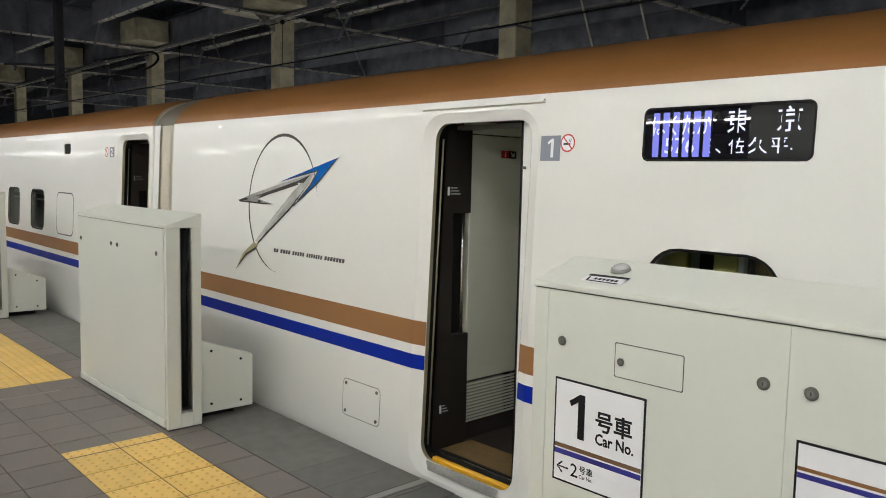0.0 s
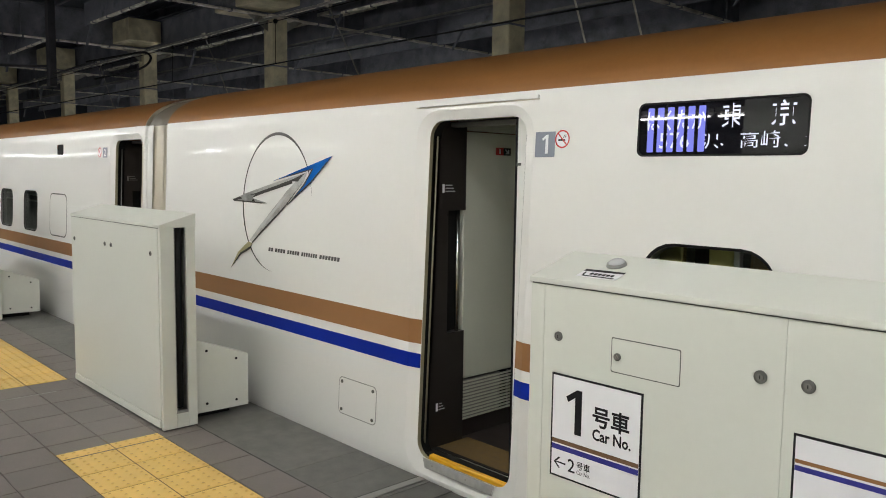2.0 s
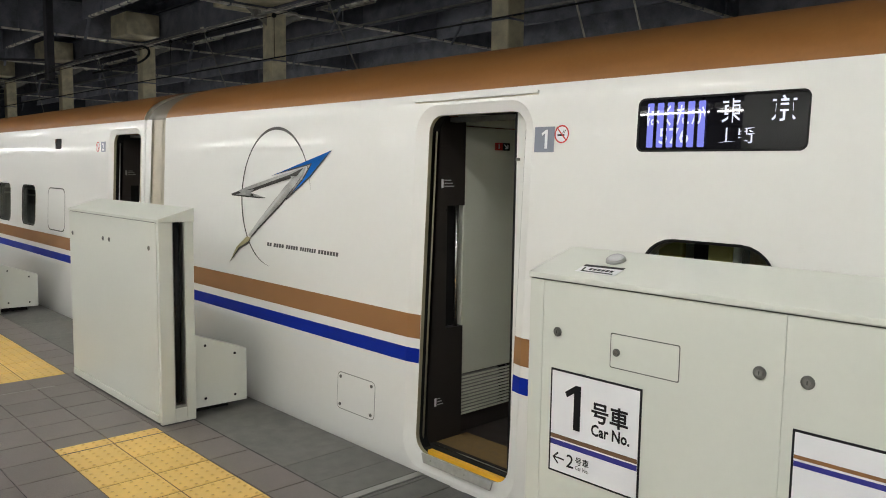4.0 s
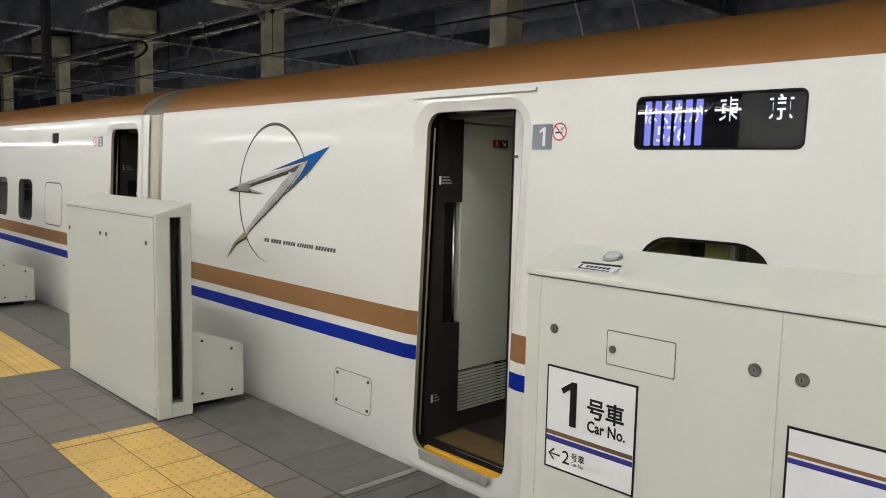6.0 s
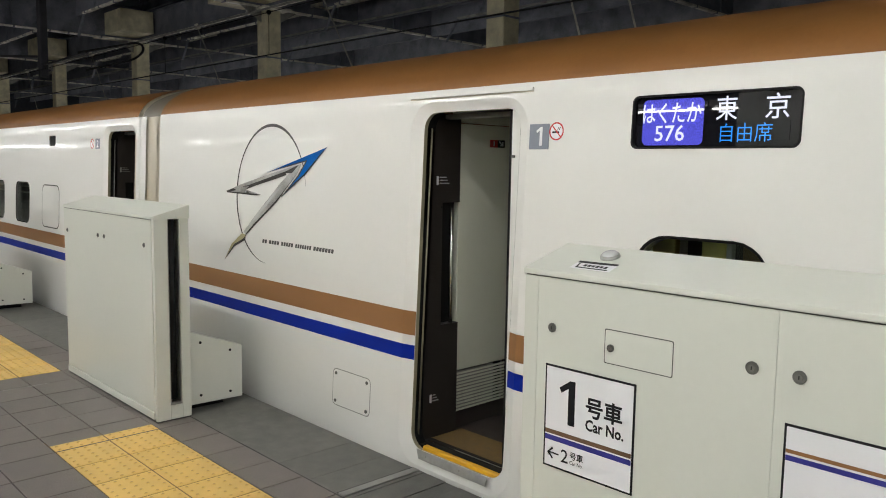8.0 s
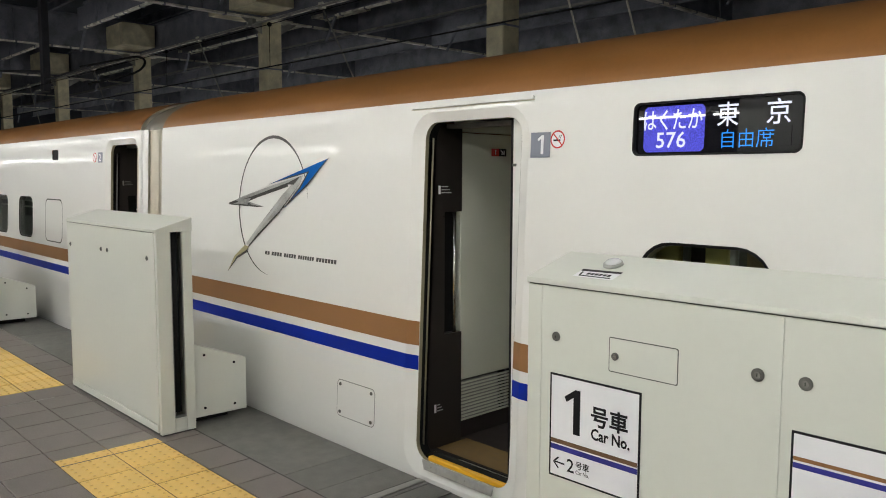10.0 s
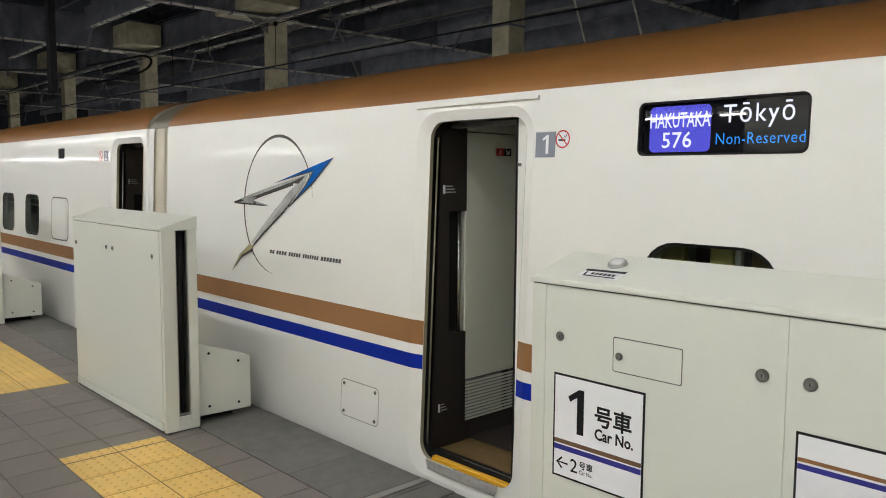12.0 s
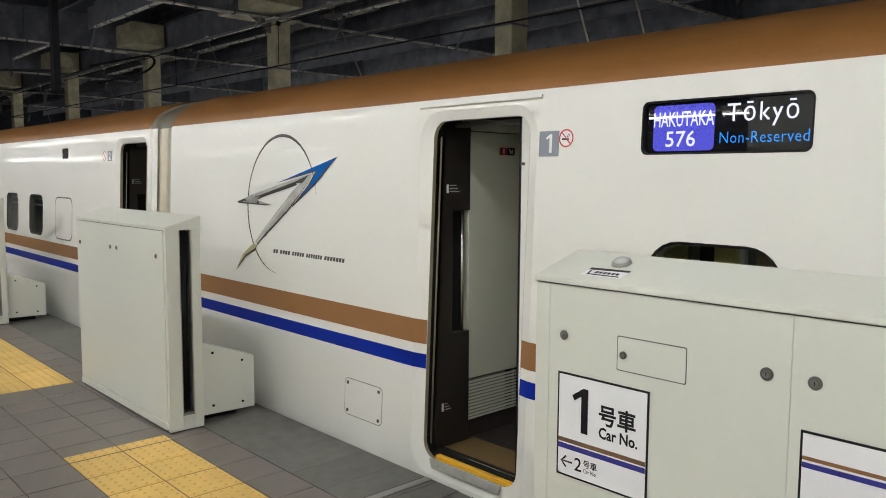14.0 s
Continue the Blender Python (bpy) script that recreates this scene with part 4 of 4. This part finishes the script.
part("sign_stripe", flat([(2.380, 0.744), (2.707, 0.744), (2.707, 0.761), (2.380, 0.761)], on_gate, 0.0034, 0.0006), SIGNBLUE, s1)
part("sign_digit", flat(figure_one(2.433, 0.810, 0.062, 0.146), on_gate, 0.0034, 0.0008), BLACK, s1)
words("sign_text", "号車", 0.069, 2.537, 0.862, on_gate, BLACK, s1, 0.0042, 0.0018, width=0.135)
words("sign_text", "Car No.", 0.05, 2.538, 0.813, on_gate, BLACK, s1, 0.0042, 0.0014, width=0.141)
words("sign_text", "←2", 0.062, 2.39, 0.682, on_gate, BLACK, s1, 0.0042, 0.0004, width=0.085)
words("sign_text", "号車", 0.028, 2.482, 0.702, on_gate, BLACK, s1, 0.0042, 0.0004, width=0.052)
words("sign_text", "Car No.", 0.019, 2.482, 0.683, on_gate, BLACK, s1, 0.0042, 0.0001, width=0.052)
s2 = gate_sign(3.153, 3.62, 0.60, 0.992, "striped_notice", "white notice with brown and blue stripes")
part("sign_stripe", flat([(3.16, 0.917), (3.613, 0.917), (3.613, 0.927), (3.16, 0.927)], on_gate, 0.0034, 0.0006), COPPER, s2)
part("sign_stripe", flat([(3.16, 0.897), (3.613, 0.897), (3.613, 0.911), (3.16, 0.911)], on_gate, 0.0034, 0.0006), SIGNBLUE, s2)


def on_lid(x, y, off=0.0):
    return Vector((x, y - 0.3 * off, 1.303 + (y - GATE_Y + 0.006) * 0.069 / (LID_BACK - GATE_Y + 0.006) + off))


# ---- status lamp and label on the lid ----
LX, LY = 2.505, 0.475
LZ = on_lid(LX, LY).z
tilt_lid = Matrix.Rotation(math.atan(0.291), 4, "X")
base = bmesh.new()
bmesh.ops.create_cone(base, cap_ends=True, segments=28, radius1=0.034, radius2=0.031, depth=0.012, matrix=Matrix.Translation((LX, LY, LZ + 0.004)) @ tilt_lid)
lamp = thing("status_lamp", LX, LY, LZ, "small frosted status lamp on the gate lid", "lamp")
part("lamp_base", base, DULL, lamp, "grey lamp base", True)
dome = bmesh.new()
bmesh.ops.create_uvsphere(dome, u_segments=20, v_segments=10, radius=0.027, matrix=Matrix.Translation((LX, LY, LZ + 0.01)) @ tilt_lid @ Matrix.Diagonal((1, 1, 0.45, 1)))
part("lamp_lens", dome, LENS, lamp, "frosted lens", True)
st = thing("lid_label", 2.5, 0.39, 1.32, "small white printed label stuck on the gate lid", "label")
part("label_sheet", flat([(2.428, 0.364), (2.577, 0.364), (2.576, 0.422), (2.427, 0.419)], on_lid, 0.001, 0.0008), SIGNW, st)
part("label_band", flat([(2.430, 0.405), (2.577, 0.411), (2.576, 0.424), (2.429, 0.420)], on_lid, 0.002, 0.0006), BLACK, st)
part("label_bar", flat([(2.446, 0.368), (2.452, 0.368), (2.446, 0.399), (2.440, 0.399)], on_lid, 0.002, 0.0006), BLACK, st)
for k in range(6):
    u = 2.466 + 0.0155 * k
    part("label_bar", flat([(u, 0.382), (u + 0.011, 0.382), (u + 0.011, 0.396), (u, 0.396)], on_lid, 0.002, 0.0006), BLACK, st)
part("label_bar", flat([(2.446, 0.368), (2.565, 0.368), (2.565, 0.374), (2.446, 0.374)], on_lid, 0.002, 0.0006), BLACK, st)

# ---- destination display: message panels and a scrolling line in the lit window ----
UX, VZ = DISP[0], DISP[2]


def on_display(u, v, off=0.0):
    return on_skin(UX + u, VZ + v, off + 0.0085 + 0.019 * (v - 0.107))


disp = thing("destination_display", 2.44, 1.22, 1.72, "black lit destination display set in the train side", "display")
fr_o = rounded(DISP[0], DISP[1], DISP[2], DISP[3], 0.03)
fr_i = rounded(DISP[0] + 0.008, DISP[1] - 0.008, DISP[2] + 0.008, DISP[3] - 0.008, 0.024)
part("bezel", ribbon(fr_o, fr_i, on_skin, 0.001, 0.0), RUBBER, disp, "thin black bezel", True)
part("bezel_lip", ribbon(fr_i, fr_i, on_skin, 0.0, -0.034), RUBBER, disp)
part("back_board", flat([(-0.05, -0.02), (0.75, -0.02), (0.75, 0.23), (-0.05, 0.23)], on_display, -0.06, 0.004), ACRYLIC, disp)


def board(name, u0, u1, v0, v1, off, label=""):
    return part(name, flat([(u0, v0), (u1, v0), (u1, v1), (u0, v1)], on_display, off, 0.001), ACRYLIC, disp, label)


def block(parent, off, striped=False):
    if striped:
        for i in range(6):
            u = 0.045 + 0.046 * i
            part("led_column", flat(rounded(u, u + 0.0295, 0.018, 0.2, 0.004, 2), on_display, off, 0.0008), LED_S, parent)
    else:
        part("led_block", flat(rounded(0.044, 0.318, 0.016, 0.203, 0.022), on_display, off, 0.0008), LED_B, parent, "blue lit block")


# stacked sliding panels stand in for the display's changing lit messages
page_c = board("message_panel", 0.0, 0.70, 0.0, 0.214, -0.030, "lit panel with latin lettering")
block(page_c, -0.029)
words("led_text", "HAKUTAKA", 0.086, 0.046, 0.116, on_display, LED_W, page_c, -0.0276, 0.0007, width=0.27)
words("led_text", "576", 0.09, 0.104, 0.034, on_display, LED_W, page_c, -0.0276, 0.0007, width=0.134)
words("led_text", "Tōkyō", 0.1, 0.37, 0.126, on_display, LED_W, page_c, -0.0276, 0.0002, width=0.275, spacing=1.18)
words("led_text", "Non-Reserved", 0.064, 0.342, 0.042, on_display, LED_C, page_c, -0.0276, -0.0006, width=0.345, spacing=1.06)

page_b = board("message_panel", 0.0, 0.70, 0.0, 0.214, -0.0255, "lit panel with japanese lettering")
block(page_b, -0.0245)
words("led_text", "はくたか", 0.094, 0.044, 0.112, on_display, LED_W, page_b, -0.0232, 0.0009, width=0.264)
words("led_text", "576", 0.09, 0.104, 0.034, on_display, LED_W, page_b, -0.0232, 0.0009, width=0.134)
words("led_text", "東", 0.1, 0.37, 0.119, on_display, LED_W, page_b, -0.0232, 0.0005, width=0.086)
words("led_text", "京", 0.1, 0.565, 0.119, on_display, LED_W, page_b, -0.0232, 0.0005, width=0.09)
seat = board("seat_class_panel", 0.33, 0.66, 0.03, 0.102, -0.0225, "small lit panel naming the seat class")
words("led_text", "自由席", 0.078, 0.392, 0.032, on_display, LED_C, seat, -0.0212, -0.0005, width=0.205)

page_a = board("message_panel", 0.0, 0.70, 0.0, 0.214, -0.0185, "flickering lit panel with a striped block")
words("led_text", "東", 0.1, 0.37, 0.119, on_display, LED_W, page_a, -0.0168, 0.0005, width=0.086, gaps=True)
words("led_text", "京", 0.1, 0.565, 0.119, on_display, LED_W, page_a, -0.0168, 0.0005, width=0.09, gaps=True)
shield = part("block_shield", flat([(0.0, 0.0), (0.29, 0.0), (0.29, 0.214), (0.0, 0.214)], on_display, -0.0125, 0.001), ACRYLIC, page_a)
block(page_a, -0.0113, True)
words("led_text", "はくたか", 0.094, 0.044, 0.112, on_display, LED_W, page_a, -0.0099, 0.0009, width=0.264, gaps=True)
words("led_text", "576", 0.09, 0.104, 0.034, on_display, LED_W, page_a, -0.0099, 0.0009, width=0.134, gaps=True)

scroll_lines = []
for body, u, width in (("上田、", 0.168, 0.182), ("佐久平、", 0.38, 0.262), ("軽井沢、", 0.70, 0.262), ("高崎、", 1.02, 0.182), ("大宮、上野", 1.26, 0.395)):
    line = words("scrolling_line", body, 0.067, u, 0.036, on_display, LED_W, disp, -0.0150, 0.0001, width=width, gaps=True)
    tagged(line, "white lit line of scrolling station names")
    scroll_lines.append((line, u + width + 0.015))


# ---- paving: tiles, tactile tiles and edge slabs as pieces ----
floor = structure("paving", box(-70, 30, -12, 0.547, -0.03, -0.006), JOINT, "dark mortar bed of the platform paving", "paving")


def tile_mesh(name, w, d, m, domes=False):
    bm = bmesh.new()
    h, c = 0.0, 0.001
    lo = [bm.verts.new((x, y, -0.01)) for x, y in ((0, 0), (w, 0), (w, d), (0, d))]
    mid = [bm.verts.new((x, y, -c)) for x, y in ((0, 0), (w, 0), (w, d), (0, d))]
    up = [bm.verts.new((x, y, h)) for x, y in ((c, c), (w - c, c), (w - c, d - c), (c, d - c))]
    bm.faces.new(up)
    for i in range(4):
        j = (i + 1) % 4
        bm.faces.new((lo[i], lo[j], mid[j], mid[i]))
        bm.faces.new((mid[i], mid[j], up[j], up[i]))
    if domes:
        n = 5
        for ix in range(max(1, round(n * w / 0.296))):
            for iy in range(n):
                x, y = (ix + 0.5) * 0.0592, (iy + 0.5) * 0.0592
                ring = [[bm.verts.new((x + r * math.cos(k * math.pi / 3), y + r * math.sin(k * math.pi / 3), z)) for k in range(6)] for r, z in ((0.0115, 0.0), (0.0075, 0.004))]
                for k in range(6):
                    f = bm.faces.new((ring[0][k], ring[0][(k + 1) % 6], ring[1][(k + 1) % 6], ring[1][k]))
                f = bm.faces.new(ring[1])
                f.material_index = 1
    me = bpy.data.meshes.new(name)
    for q in (m if isinstance(m, list) else [m]):
        me.materials.append(q)
    bm.to_mesh(me)
    bm.free()
    return me


G = 0.293
PLAIN = tile_mesh("tile", G, G, TILE)
NARROW = tile_mesh("narrow_tile", G, 0.241, TILE)
STUDDED = tile_mesh("tactile_tile", 0.287, 0.2905, [TACTILE, DOME], True)
STUDDED_CUT = tile_mesh("tactile_tile_cut", 0.105, G, [TACTILE, DOME], True)


def piece(name, me, x, y, parent):
    o = new(name, me)
    o.location = (x + 0.0035, y + 0.0035, random.uniform(-0.0006, 0.0006))
    o.parent = parent
    return o


def tactile_at(x):
    """True where a gate opening has its tactile strip."""
    return any(a < x + 0.15 < b for a, b in ((-0.72, 2.29), (-5.30, -2.29), (-9.9, -6.95)))


rest, rest_yellow, rest_edge = bmesh.new(), bmesh.new(), bmesh.new()
edge_parent = bpy.data.objects["platform_edge"]
for ix in range(-60, 30):
    x = 0.3 * ix
    near = -8.4 <= x <= 1.1
    for iy in range(-39, 2):
        y = 0.3 * iy
        if iy in (-1, 0) and tactile_at(x):
            if -8.4 <= x <= 2.2:
                piece("tactile_tile", STUDDED, x, y, floor)
            else:
                box(x + 0.004, x + 0.296, y + 0.004, y + 0.296, -0.008, 0.0, bm=rest_yellow)
            continue
        if near and iy >= -4:
            piece("tile", PLAIN if iy < 1 else NARROW, x, y, floor)
        else:
            box(x + 0.0035, x + 0.2965, y + 0.0035, y + (0.2965 if iy < 1 else 0.2445), -0.008, 0.0, bm=rest)
    if not near:
        box(x + 0.052, x + 0.348, 0.553, 1.063, -0.005, 0.0, bm=rest_edge)
slab_ends = [-8.35 + 0.92 * k for k in range(9)] + [0.357, 0.655, 0.896, 1.15]
for a, b in zip(slab_ends, slab_ends[1:]):
    piece("edge_slab", tile_mesh("edge_slab", b - a - 0.003, 0.512, SLAB), a, 0.549, edge_parent)
tagged(part("far_tiles", rest, TILE, floor), "grey platform tiles farther along", kind="stuff")
tagged(part("far_tactile_tiles", rest_yellow, TACTILE, floor), "yellow tactile tiles farther along", kind="stuff")
tagged(part("far_edge_slabs", rest_edge, SLAB, edge_parent), "concrete edge slabs farther along", kind="stuff")
for y in (-0.3, 0.0):
    piece("tactile_tile", STUDDED_CUT, -0.715, y, floor).location.z = 0.0012

for a, b in ((-0.81, 2.39), (-5.39, -2.4), (-9.89, -7.1)):
    part("tactile_bed", box(a, b, -0.298, 0.298, -0.0058, -0.004), BED, floor, "yellowed mortar between tactile tiles")
# ragged dark filler between the tiles and the edge slabs
bm = bmesh.new()
prev = None
for k in range(130):
    x = -4.2 + 0.05 * k
    w = random.uniform(0.0015, 0.0045)
    y = 0.5475 + random.uniform(-0.002, 0.002)
    row = [bm.verts.new((x, y - w, 0.0012)), bm.verts.new((x, y + w, 0.0012))]
    if prev:
        bm.faces.new((prev[0], row[0], row[1], prev[1]))
    prev = row
structure("joint_filler", bm, JOINT, "ragged dark filler between tiles and edge slabs", "joint")

strip = thing("floor_strip", -2.09, -0.4, 0.0, "thin pale metal strip set between platform tiles", "floor strip")
part("strip_bar", box(-2.096, -2.086, -1.2, 0.12, -0.004, 0.0012), DULL, strip)
jp = thing("joint_plate", 0.93, 0.8, 0.0, "narrow steel joint plate across the platform edge", "joint plate")
part("plate_bar", box(0.903, 0.955, 0.555, 1.06, 0.001, 0.007, 0.002), DULL, jp)
part("plate_bar", box(0.962, 0.99, 0.555, 1.06, 0.001, 0.004, 0.001), SLAB, jp)
part("plate_groove", box(0.888, 0.903, 0.56, 1.06, 0.0005, 0.0016), JOINT, jp)
part("plate_groove", box(0.955, 0.962, 0.56, 1.06, 0.0005, 0.0016), JOINT, jp)


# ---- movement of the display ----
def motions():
    # a finished message drops out of sight inside the car side
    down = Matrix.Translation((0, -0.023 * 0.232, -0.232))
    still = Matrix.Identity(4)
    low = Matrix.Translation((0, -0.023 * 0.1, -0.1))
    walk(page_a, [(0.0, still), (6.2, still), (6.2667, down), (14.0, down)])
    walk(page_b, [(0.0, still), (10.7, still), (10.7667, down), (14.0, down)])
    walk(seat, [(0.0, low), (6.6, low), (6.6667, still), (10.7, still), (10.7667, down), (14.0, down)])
    speed = 0.285
    for line, way in scroll_lines:
        end = round(way / speed * FPS) / FPS
        rows = [(0.25 * k, Matrix.Translation((-speed * 0.25 * k, 0, 0))) for k in range(int(end / 0.25) + 1)]
        stop = Matrix.Translation((-speed * end, 0, 0))
        rows += [(end, stop), (14.0, stop)]
        walk(line, rows)


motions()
